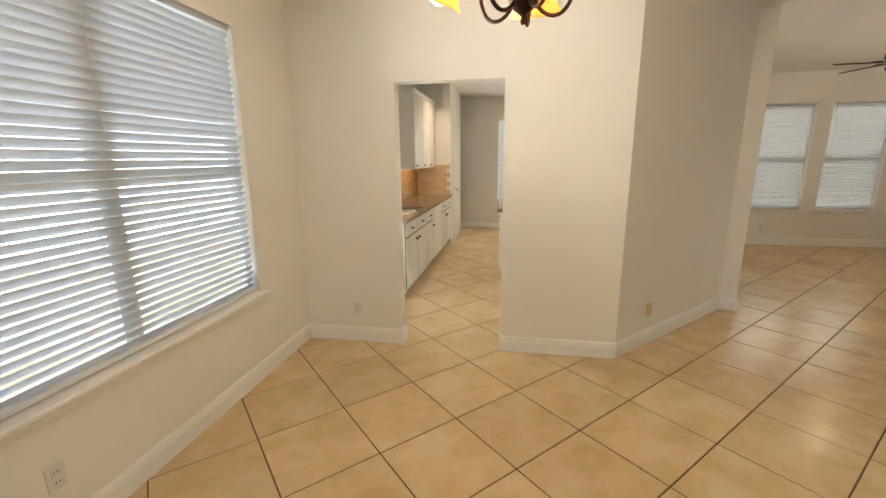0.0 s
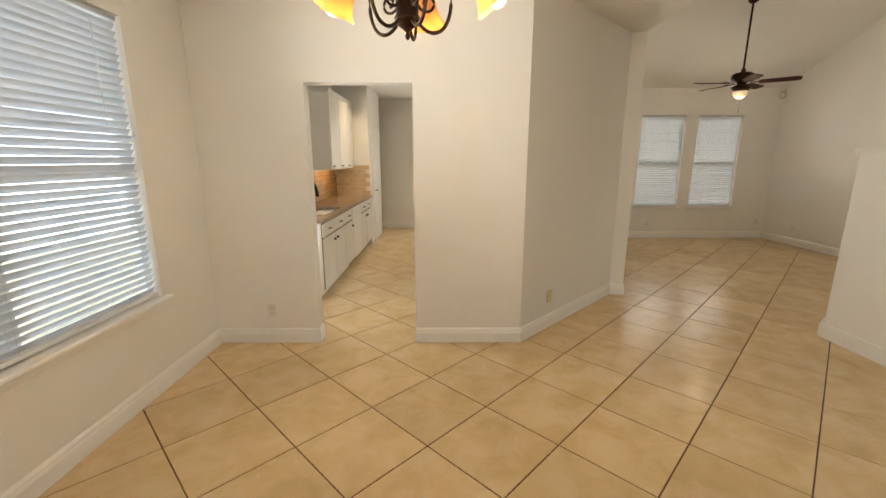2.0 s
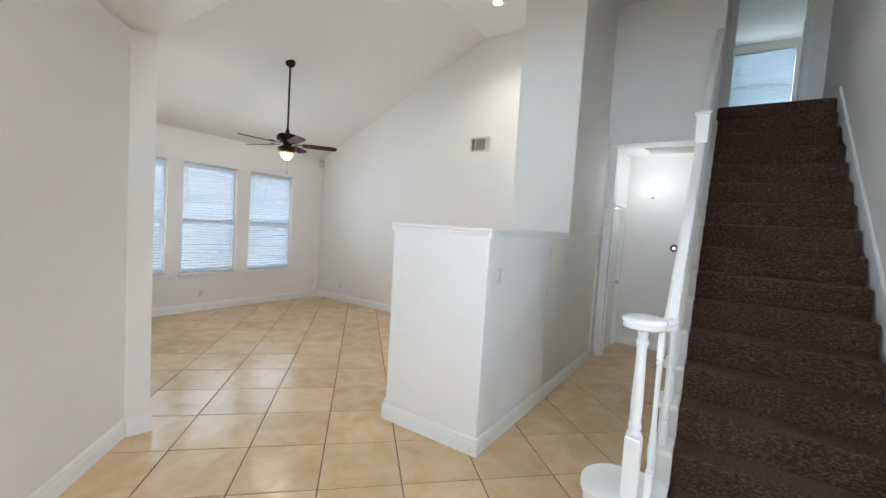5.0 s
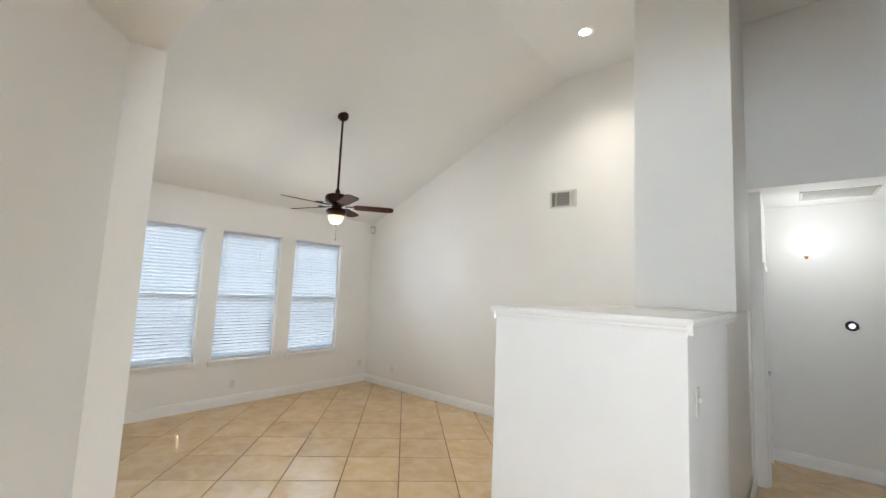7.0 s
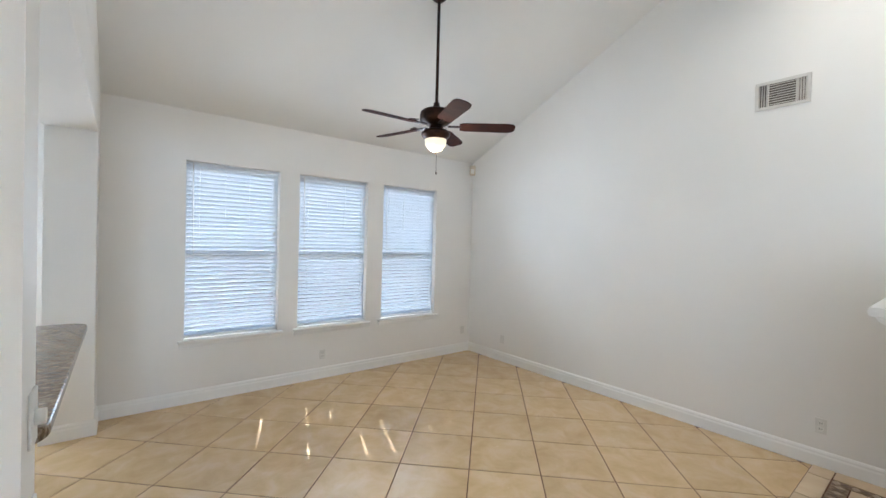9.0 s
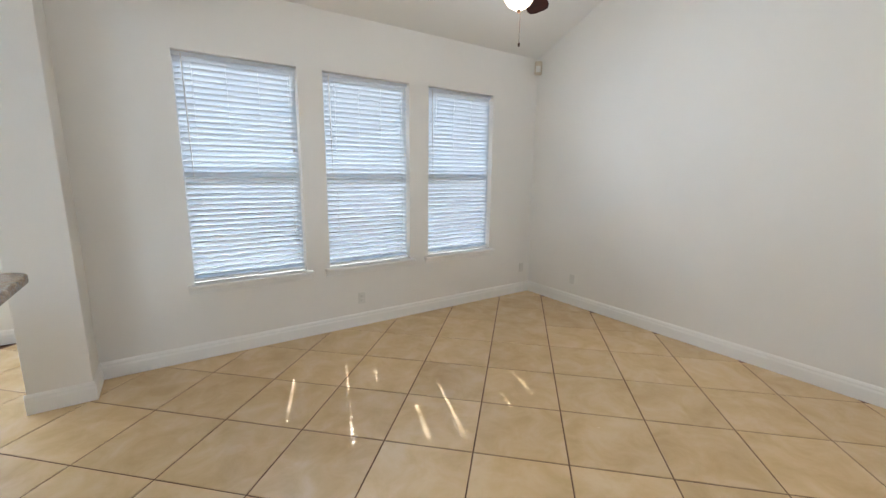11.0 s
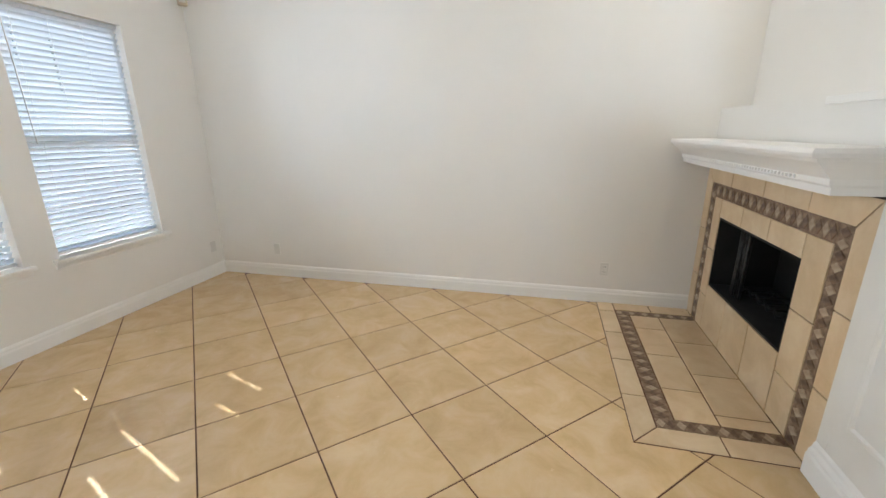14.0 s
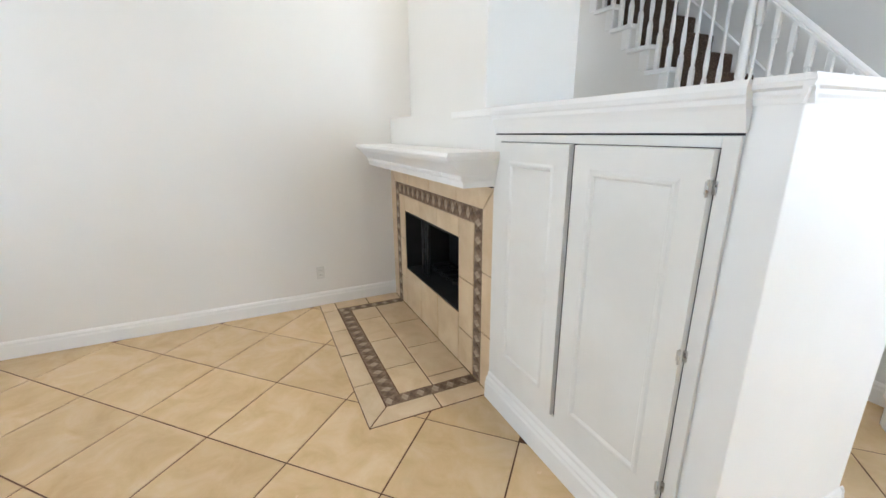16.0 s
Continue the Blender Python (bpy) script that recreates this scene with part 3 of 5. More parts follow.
def cut_tile(points, level, thick, axis, gap=0.0035):
    """A flat tile of any convex outline, drawn in by half the joint."""
    pts = [Vector(p) for p in points]
    mid = sum(pts, Vector((0, 0))) / len(pts)
    n = len(pts)
    turn = sum((pts[i] - mid).cross(pts[(i + 1) % n] - mid) for i in range(n))
    ins = []
    for i in range(n):
        e0, e1 = (pts[i] - pts[i - 1]).normalized(), (pts[(i + 1) % n] - pts[i]).normalized()
        sg = 1 if turn > 0 else -1
        n0, n1 = Vector((-e0.y, e0.x)) * sg, Vector((-e1.y, e1.x)) * sg
        ins.append(pts[i] + (n0 + n1) * gap / (1 + n0.dot(n1)))
    put = (lambda p, d: (p.x, p.y, level + d)) if axis == "z" else (lambda p, d: (p.x, level + d, p.y))
    bm = bmesh.new()
    lo, hi = [bm.verts.new(put(p, 0)) for p in ins], [bm.verts.new(put(p, thick)) for p in ins]
    for i in range(n):
        bm.faces.new((lo[i], lo[(i + 1) % n], hi[(i + 1) % n], hi[i]))
    bm.faces.new(hi)
    bmesh.ops.recalc_face_normals(bm, faces=bm.faces[:])
    return bm


MOSAIC = mottled("mosaic_dark", (0.085, 0.045, 0.025), (0.20, 0.12, 0.07), 0.45, 30.0, 120.0, 0.3, 0.002)
MOSAIC_BACK = mottled("mosaic_ground", (0.14, 0.085, 0.05), (0.30, 0.21, 0.135), 0.6, 30.0, 120.0, 0.3, 0.002)
MOSAIC_LIGHT = mottled("mosaic_light", (0.34, 0.25, 0.165), (0.46, 0.36, 0.25), 0.45, 40.0, 150.0, 0.3, 0.002)


def diamonds(a, b, width, level, thick, axis, parent):
    """A run of single diamond stones along the middle of a band from a to b (points in the plane)."""
    a, b = Vector(a), Vector(b)
    d = (b - a)
    n = max(1, round(d.length / (width * 0.68)))
    d.normalize()
    step = (b - a).length / n
    s = Vector((-d.y, d.x))
    put = (lambda p, h: (p.x, p.y, h)) if axis == "z" else (lambda p, h: (p.x, h, p.y))
    meshes = []
    for mat in (MOSAIC, MOSAIC_LIGHT):
        bm = bmesh.new()
        q = [d * step * -0.5, s * width * -0.5, d * step * 0.5, s * width * 0.5]
        rings = [[bm.verts.new(put(p * f, h)) for p in q] for f, h in ((0.95, 0), (0.95, thick * 0.7), (0.84, thick))]
        for p, r in zip(rings, rings[1:]):
            for k in range(4):
                bm.faces.new((p[k], p[(k + 1) % 4], r[(k + 1) % 4], r[k]))
        bm.faces.new(rings[2])
        bmesh.ops.recalc_face_normals(bm, faces=bm.faces[:])
        meshes.append(mesh_of("mosaic_stone", bm, mat))
    for i in range(n):
        c = a + d * step * (i + 0.5)
        o = new("mosaic_stone", meshes[i % 2])
        o.parent = parent
        o.location = put(c, level)


fireplace = thing("fireplace", "built-in fireplace with beige tile surround, mosaic band and black firebox", "fireplace", at=(0, 0, 0))
YF = 3.376
X0, X1, ZT = 5.105, 6.895, 1.237
SURR = bmesh.new()
cuboid(SURR, X0, YF, 0, 5.52, YF + 0.006, ZT)
cuboid(SURR, 6.55, YF, 0, X1, YF + 0.006, ZT)
cuboid(SURR, 5.52, YF, 0.877, 6.55, YF + 0.006, ZT)
cuboid(SURR, 5.52, YF, 0, 6.55, YF + 0.006, 0.36)
part("surround_backing", SURR, GROUT, fireplace)
cells = []
for z0, z1 in ((0.0, 0.36), (0.36, 0.74)):
    cells += [(X0, z0, 5.222, z1), (6.775, z0, X1, z1)]
for k in range(1, 3):
    cells.append((5.105 + k * 0.4475, 1.105, 5.105 + (k + 1) * 0.4475, ZT))
for z0, z1 in ((0.0, 0.26), (0.26, 0.62), (0.62, 1.012)):
    cells += [(5.318, z0, 5.52, z1), (6.55, z0, 6.68, z1)]
for k in range(3):
    w = (6.55 - 5.52) / 3
    cells += [(5.52 + k * w, 0.877, 5.52 + (k + 1) * w, 1.012), (5.52 + k * w, 0.0, 5.52 + (k + 1) * w, 0.36)]
for bm in rect_tiles(cells, YF + 0.006, 0.007, 0.008, "y"):
    part("tile", bm, STONE_TILE, fireplace)
for outline in (
    [(X0, 0.74), (5.222, 0.74), (5.222, 1.105), (X0, ZT)], [(X0, ZT), (5.222, 1.105), (5.5525, 1.105), (5.5525, ZT)],
    [(X1, 0.74), (6.775, 0.74), (6.775, 1.105), (X1, ZT)], [(X1, ZT), (6.775, 1.105), (6.4475, 1.105), (6.4475, ZT)],
):
    part("tile", cut_tile(outline, YF + 0.006, 0.008, "y"), STONE_TILE, fireplace)
for (a, b2) in (((5.270, 0.0), (5.270, 1.10)), ((5.318, 1.058), (6.680, 1.058)), ((6.728, 0.0), (6.728, 1.10))):
    w = 0.092
    if a[0] == b2[0]:
        part("mosaic_band", block(a[0] - w / 2, YF + 0.006, a[1], a[0] + w / 2, YF + 0.011, b2[1] + 0.005), MOSAIC_BACK, fireplace, "dark stone mosaic band")
    else:
        part("mosaic_band", block(a[0], YF + 0.006, a[1] - w / 2, b2[0], YF + 0.011, a[1] + w / 2), MOSAIC_BACK, fireplace, "dark stone mosaic band")
    diamonds(a, b2, 0.078, YF + 0.011, 0.004, "y", fireplace)
part("edge_strip", joined(block(5.094, YF, 0.06, 5.104, YF + 0.016, ZT + 0.008), block(5.094, YF, ZT + 0.0005, 5.2, YF + 0.016, ZT + 0.008)), SLOT, fireplace, "dark metal edge strip")
box5 = bmesh.new()
fx0, fx1, fz0, fz1, fy0, fy1 = 5.521, 6.549, 0.361, 0.876, 2.96, 3.384
t = 0.012
for c in ((fx0, fy0, fz0, fx1, fy0 + t, fz1), (fx0, fy0 + t, fz0, fx0 + t, fy1, fz1), (fx1 - t, fy0 + t, fz0, fx1, fy1, fz1), (fx0 + t, fy0 + t, fz0, fx1 - t, fy1, fz0 + t), (fx0 + t, fy0 + t, fz1 - t, fx1 - t, fy1, fz1)):
    cuboid(box5, *c)
part("firebox", box5, BLACK, fireplace, "black metal firebox")
# metal rods shaped as the pale vertical strip that a glass door reflects
part("reflection_rods", joined(*[tube([(6.22 + 0.018 * math.sin(k * 1.3) + k * 0.014, 3.30 + 0.012 * math.cos(k * 2.1), 0.375), (6.22 + k * 0.014, 3.30 + 0.012 * math.cos(k * 2.1), 0.86)], 0.0085, 6) for k in range(12)]), mottled("reflection_metal", (0.02, 0.02, 0.02), (0.07, 0.07, 0.07), 0.4, 40.0, 200.0, 0.2, 0.001, metal=0.7), fireplace, "bundle of metal rods standing in for a glass door reflection")
part("log_grate", joined(*[tube([(5.75 + k * 0.11, 3.04, 0.42), (5.75 + k * 0.11, 3.26, 0.42), (5.75 + k * 0.11, 3.28, 0.48)], 0.008, 6) for k in range(6)], *[tube([(5.7, y, 0.413), (6.35, y, 0.413)], 0.008, 6) for y in (3.07, 3.22)], *[tube([(x, y, 0.374), (x, y, 0.413)], 0.008, 6) for x in (5.72, 6.33) for y in (3.07, 3.22)]), BLACK, fireplace)

# mantel shelf with dentils
mantel = thing("mantel_shelf", "white painted mantel shelf with crown moulding and small dentils", "mantel")
MC = [(0.0, 0.0), (0.19, 0.0), (0.195, 0.030), (0.205, 0.040), (0.207, 0.062), (0.222, 0.078), (0.250, 0.106), (0.274, 0.126), (0.280, 0.138), (0.296, 0.142), (0.302, 0.158), (0.296, 0.176), (0.0, 0.176)]
bm = bmesh.new()
yb = 3.392
front = [[bm.verts.new((5.035 + max(0.0, 0.302 - o) * 0.42, yb + o, 1.25 + z)) for o, z in MC[1:-1]], [bm.verts.new((XE - 0.002, yb + o, 1.25 + z)) for o, z in MC[1:-1]]]
side = [bm.verts.new((5.035 + max(0.0, 0.302 - o) * 0.42, yb, 1.25 + z)) for o, z in MC[1:-1]]
endv = [bm.verts.new((XE - 0.002, yb, 1.25 + z)) for o, z in MC[1:-1]]
n = len(side)
for i in range(n - 1):
    bm.faces.new((front[0][i], front[1][i], front[1][i + 1], front[0][i + 1]))
    bm.faces.new((side[i], front[0][i], front[0][i + 1], side[i + 1]))
    bm.faces.new((endv[i], endv[i + 1], front[1][i + 1], front[1][i]))
    bm.faces.new((side[i], side[i + 1], endv[i + 1], endv[i]))
bm.faces.new((side[0], endv[0], front[1][0], front[0][0]))
bm.faces.new((side[-1], front[0][-1], front[1][-1], endv[-1]))
bmesh.ops.recalc_face_normals(bm, faces=bm.faces[:])
part("shelf_moulding", bm, TRIM, mantel)
dent = block(0, 0, 0, 0.016, 0.010, 0.016, 0.002, 1)
dm = mesh_of("dentil", dent, TRIM)
for k in range(30):
    o = new("dentil", dm)
    o.parent = mantel
    o.matrix_basis = pose(5.30 + k * 0.0315, yb + 0.204, 1.294)

# hearth
hearth = tagged(new("hearth"), "flush tiled hearth with a mosaic border", kind="structure")
part("hearth_base", prism([(5.105, 3.392), (6.898, 3.392), (6.898, 4.125), (5.105, 4.125)], -0.002, 0.0025), GROUT, hearth)
cells = [(5.105 + k * 0.40, 3.99, 5.105 + (k + 1) * 0.40, 4.125) for k in range(1, 4)] + [(6.705, 3.99, 6.898, 4.125)]
cells += [(5.105, 3.392, 5.243, 3.70), (6.735, 3.392, 6.898, 3.70), (6.735, 3.70, 6.898, 3.99)]
for (a, b2) in ((5.325, 5.42), (5.42, 5.82), (5.82, 6.24), (6.24, 6.65)):
    cells.append((a, 3.392, b2, 3.665))
for (a, b2) in ((5.325, 5.62), (5.62, 6.02), (6.02, 6.42), (6.42, 6.65)):
    cells.append((a, 3.665, b2, 3.885))
for bm in rect_tiles(cells, 0.0025, 0.008, 0.0035, "z"):
    part("tile", bm, STONE_TILE, hearth)
for outline in ([(5.105, 3.70), (5.243, 3.70), (5.243, 3.99), (5.105, 4.125)], [(5.105, 4.125), (5.243, 3.99), (5.505, 3.99), (5.505, 4.125)]):
    part("tile", cut_tile(outline, 0.0025, 0.0035, "z", 0.004), STONE_TILE, hearth)
for a, b2, r in (((5.284, 3.392), (5.284, 3.985), 0), ((5.325, 3.937), (6.65, 3.937), 1), ((6.692, 3.392), (6.692, 3.985), 0)):
    w = 0.080 if not r else 0.096
    if r:
        part("mosaic_band", block(a[0], a[1] - w / 2, 0.0025, b2[0], a[1] + w / 2, 0.0045), MOSAIC_BACK, hearth)
    else:
        part("mosaic_band", block(a[0] - w / 2, a[1], 0.0025, a[0] + w / 2, b2[1], 0.0045), MOSAIC_BACK, hearth)
    diamonds(a, b2, 0.074, 0.0045, 0.002, "z", hearth)

# ---- built-in cabinet ----
cabinet = thing("built_in_cabinet", "white painted built-in cabinet with two panelled doors slightly ajar", "cabinet")
YC = 3.387
part("face_frame", joined(block(3.93, YC, 0.17, 3.975, YC + 0.014, 1.505, 0.002), block(5.03, YC, 0.17, 5.095, YC + 0.014, 1.505, 0.002), block(3.975, YC, 1.475, 5.03, YC + 0.014, 1.505, 0.002), block(3.975, YC, 0.17, 5.03, YC + 0.014, 0.255, 0.002)), CABINET, cabinet)
# black strip that paints the shadow line between face frame and crown
part("shadow_gap", block(3.93, YC, 1.5055, 5.095, YC + 0.004, 1.5118), SLOT, cabinet, "black strip painted as the shadow line under the crown")
# thin black sheet in place of the shaded inside, seen between the doors
part("interior_shade", block(3.976, YC - 0.001, 0.256, 5.029, YC + 0.002, 1.474), SLOT, cabinet, "black sheet standing in for the shaded interior behind the doors")
part("plinth", joined(extruded([(0, 0), (0.040, 0), (0.040, 0.10), (0.034, 0.112), (0.034, 0.125), (0.022, 0.14), (0.020, 0.155), (0.012, 0.168), (0, 0.17)], (3.82, YC, 0.001), (5.095, YC, 0.001), out=(0, 1, 0))), TRIM, cabinet, "white moulded base")


def panel_door(parent, x0, x1, z0, z1, y, material, name="door", thick=0.02, margin=0.085, out=1):
    """A framed door with a raised panel, facing +y (out=1)."""
    bm = bmesh.new()
    loops = [(0, 0), (0.003, thick), (margin, thick), (margin + 0.010, thick + 0.005), (margin + 0.020, thick + 0.004), (margin + 0.028, thick - 0.004)]
    rings = []
    for inset, dep in loops:
        rings.append([bm.verts.new((x, y + out * dep, z)) for x, z in ((x0 + inset, z0 + inset), (x1 - inset, z0 + inset), (x1 - inset, z1 - inset), (x0 + inset, z1 - inset))])
    for p, q in zip(rings, rings[1:]):
        for k in range(4):
            bm.faces.new((p[k], p[(k + 1) % 4], q[(k + 1) % 4], q[k]))
    bm.faces.new(rings[-1])
    bm.faces.new(rings[0][::-1])
    bmesh.ops.recalc_face_normals(bm, faces=bm.faces[:])
    return part(name, bm, material, parent)


dl = panel_door(cabinet, 4.532, 5.028, 0.262, 1.4725, YC + 0.006, CABINET)
dr = panel_door(cabinet, 3.979, 4.503, 0.262, 1.4725, YC + 0.010, CABINET)
for z in (1.37, 0.865, 0.375):
    part("hinge", joined(tube([(3.980, YC + 0.035, z - 0.024), (3.980, YC + 0.035, z + 0.024)], 0.0042, 8), block(3.967, YC + 0.014, z - 0.018, 3.980, YC + 0.018, z + 0.02, 0.001), block(3.9805, YC + 0.0305, z - 0.018, 3.990, YC + 0.0335, z + 0.018, 0.001)), CHROME, dr, "satin metal hinge")

# ---- stairs ----
RISE, RUN, SX = 0.20, 0.2147, 3.80
SY0, SY1 = 0.335, 1.32
stairs = thing("staircase", "straight staircase with dark brown carpet and white painted sides", "stairs")


def rounded_step(points, z0, z1, r=0.022):
    bm = prism(points, z0, z1)
    edges = [e for e in bm.edges if all(abs(v.co.z - z1) < 1e-6 for v in e.verts)]
    bmesh.ops.bevel(bm, geom=edges, offset=r, segments=3, affect="EDGES", profile=0.5)
    return bm


front = [(3.60, SY1)] + [(3.60 - 0.065 * math.sin(math.pi * k / 10) - 0.0 + 0.06 * k / 10, SY1 - (SY1 - SY0) * k / 10) for k in range(1, 10)] + [(3.68, SY0)]
part("carpet_step", rounded_step(front + [(4.30, SY0), (4.30, SY1)], 0.002, RISE), CARPET, stairs, "dark brown carpeted step with a bowed front")
for n in range(2, 16):
    x = SX + (n - 1) * RUN
    part("carpet_step", rounded_step([(x - 0.022, SY0), (x - 0.022, SY1), (x + 2 * RUN, SY1), (x + 2 * RUN, SY0)], (n - 1) * RISE - 0.05, n * RISE), CARPET, stairs, "dark brown carpeted step")
part("landing_carpet", rounded_step([(7.015 - 0.022, SY0), (7.015 - 0.022, 1.33), (7.05, 1.33), (7.05, 2.39), (11.19, 2.39), (11.19, 0.302), (7.05, 0.302), (7.05, SY0)], 2.90, 3.2), CARPET, stairs, "dark brown carpet on the landing")
# closed wall under the open side, cut to the steps
pts = [(3.87, 0.0)]
for n in range(1, 16):
    x = SX + (n - 1) * RUN + (0.07 if n == 1 else 0)
    pts += [(x, n * RISE - 0.035 - (0 if n > 1 else 0)), (SX + n * RUN, n * RISE - 0.035)]
pts += [(6.90, 15 * RISE - 0.035), (6.90, 0.0)]
pts = pts[:-3] + [(6.9, 15 * RISE - 0.035), (6.9, 0.0)]
bm = bmesh.new()
a = [bm.verts.new((x, 1.322, z)) for x, z in pts]
b = [bm.verts.new((x, 1.405, z)) for x, z in pts]
n = len(pts)
for i in range(n):
    bm.faces.new((a[i], a[(i + 1) % n], b[(i + 1) % n], b[i]))
bm.faces.new(a[::-1])
bm.faces.new(b)
bmesh.ops.recalc_face_normals(bm, faces=bm.faces[:])
part("stringer_wall", bm, WALL, stairs, "painted wall cut to the steps")
for n in range(2, 16):
    x = SX + (n - 1) * RUN
    part("tread_end", block(x - 0.035, 1.322, n * RISE - 0.034, x + RUN - 0.002, 1.445, n * RISE + 0.002, 0.008), TRIM, stairs, "white painted tread end")
    part("bracket", block(x - 0.012, 1.4055, (n - 1) * RISE + 0.004, x + 0.075, 1.425, n * RISE - 0.035, 0.004), TRIM, stairs, "white stair bracket")
# rounded starting step
bull = [(3.60, 1.322), (3.585, 1.36)] + [(3.80 + 0.215 * math.cos(math.radians(d)), 1.53 + 0.22 * math.sin(math.radians(d))) for d in range(200, 20, -6)] + [(4.02, 1.50), (4.02, 1.322)]
part("starting_step", joined(prism([(x, y) for x, y in bull], 0.002, 0.165), prism([(3.80 + (x - 3.80) * 1.07, 1.322 + (y - 1.322) * 1.05) for x, y in bull], 0.165, RISE + 0.002)), TRIM, stairs, "white painted bullnose starting step")
part("wall_skirt", extruded([(0, -0.12), (0.018, -0.12), (0.018, 0.10), (0.01, 0.115), (0, 0.115)], (4.15, 0.301, 0.33 + 0.2), (7.0, 0.301, 0.33 + 0.2 + 2.85 * RISE / RUN), out=(0, 1, 0)), TRIM, stairs, "white sloping skirt board")


def spindle(height, base=0.16):
    h = height
    s = 0.017
    body = turned([(0.012, base), (0.019, base + 0.006), (0.019, base + 0.016), (0.012, base + 0.026), (0.014, base + 0.05), (0.0185, base + 0.11), (0.017, base + 0.17), (0.011, base + 0.26), (0.010, h * 0.55), (0.0115, h - 0.22), (0.010, h - 0.20), (0.016, h - 0.19), (0.016, h - 0.18), (0.011, h - 0.172), (0.011, h - 0.165)], 10)
    return joined(block(-s, -s, 0, s, s, base, 0.003, 1), body, block(-s * 0.92, -s * 0.92, h - 0.165, s * 0.92, s * 0.92, h, 0.003, 1))


def post(height, base=0.30, s=0.042):
    h = height
    body = turned([(0.026, base), (0.039, base + 0.01), (0.039, base + 0.022), (0.028, base + 0.034), (0.034, base + 0.055), (0.034, base + 0.07), (0.029, base + 0.085), (0.031, base + 0.20), (0.025, h - 0.14), (0.024, h - 0.10), (0.033, h - 0.085), (0.033, h - 0.07), (0.025, h - 0.055), (0.030, h)], 16)
    return joined(block(-s, -s, 0, s, s, base, 0.005, 2), body)


balustrade = thing("balustrade", "white painted stair balustrade with turned spindles", "railing")
RAIL0 = 1.16
rail_z = lambda x: RAIL0 + (x - 3.85) * RISE / RUN
sp_a, sp_b = mesh_of("spindle", spindle(0.945), TRIM), mesh_of("spindle", spindle(0.945 + RISE / 2, 0.16 + RISE / 2), TRIM)
for n in range(2, 16):
    for k, me in ((0, sp_a), (1, sp_b)):
        x = SX + (n - 1) * RUN + 0.035 + k * RUN / 2
        if abs(x - 5.19) < 0.05:
            continue
        o = new("spindle", me)
        o.parent = balustrade
        o.matrix_basis = pose(x, 1.385, n * RISE + 0.002)
RAILP = [(-0.030, 0.0), (-0.030, 0.014), (-0.022, 0.022), (-0.032, 0.034), (-0.030, 0.052), (-0.016, 0.062), (0.016, 0.062), (0.030, 0.052), (0.032, 0.034), (0.022, 0.022), (0.030, 0.014), (0.030, 0.0)]
part("handrail", extruded(RAILP, (3.84, 1.385, rail_z(3.84)), (5.155, 1.385, rail_z(5.155)), out=(0, 1, 0)), TRIM, balustrade, "white moulded handrail")
part("handrail", extruded(RAILP, (5.225, 1.385, rail_z(5.225)), (6.90, 1.385, rail_z(6.90)), out=(0, 1, 0)), TRIM, balustrade, "white moulded handrail")
nz = 7 * RISE
o = part("newel_post", joined(post(1.02, 0.42), block(-0.046, -0.046, 1.02, 0.046, 0.046, 1.25, 0.006), block(-0.056, -0.056, 1.25, 0.056, 0.056, 1.275, 0.006)), TRIM, balustrade, "white turned newel post")
o.location = (5.19, 1.385, nz + 0.002)


def volute(cx, cy, side, z0):
    """A newel with a cluster of spindles under the round end of the handrail."""
    o = part("newel_post", post(z0 - RISE - 0.002, 0.34), TRIM, balustrade, "white turned newel post")
    o.location = (cx, cy, RISE + 0.002)
    part("rail_scroll", joined(turned([(0.0, 0.0), (0.10, 0.0), (0.108, 0.012), (0.098, 0.022), (0.112, 0.034), (0.110, 0.052), (0.09, 0.062), (0.0, 0.064)], 24, (cx, cy, z0)), extruded(RAILP, (cx + 0.02, cy - side * 0.085, z0), (cx + 0.14, cy - side * 0.125, z0), out=(0.33, 0.94, 0))), TRIM, balustrade, "round scrolled handrail end")
    sm = mesh_of("spindle", spindle(z0 - RISE - 0.002, 0.14), TRIM)
    for dx, dy in ((0.085, side * 0.02), (0.045, -side * 0.085), (0.12, -side * 0.085)):
        o = new("spindle", sm)
        o.parent = balustrade
        o.matrix_basis = pose(cx + dx, cy + dy, RISE + 0.002)


volute(3.735, 1.50, 1, 1.15)
right_rail = thing("balustrade", "short white balustrade at the foot of the stairs", "railing")
part("starting_step", joined(prism([(3.64, SY0 - 0.002), (3.62, 0.28), (3.66, 0.16), (3.78, 0.08), (3.95, 0.06), (4.148, 0.06), (4.148, SY0 - 0.002)], 0.002, 0.165), prism([(3.625, SY0 - 0.002), (3.60, 0.27), (3.645, 0.145), (3.77, 0.06), (3.95, 0.04), (4.148, 0.04), (4.148, SY0 - 0.002)], 0.165, RISE + 0.002)), TRIM, right_rail, "white painted bullnose step")
part("second_step_end", block(3.86, 0.20, RISE + 0.003, 4.148, SY0 - 0.002, 2 * RISE, 0.006), TRIM, right_rail, "white painted tread end")
part("third_step_end", block(4.06, 0.20, 2 * RISE + 0.001, 4.148, SY0 - 0.002, 3 * RISE, 0.006), TRIM, right_rail, "white painted tread end")
o = part("newel_post", post(0.95, 0.34), TRIM, right_rail, "white turned newel post")
o.location = (3.74, 0.19, RISE + 0.002)
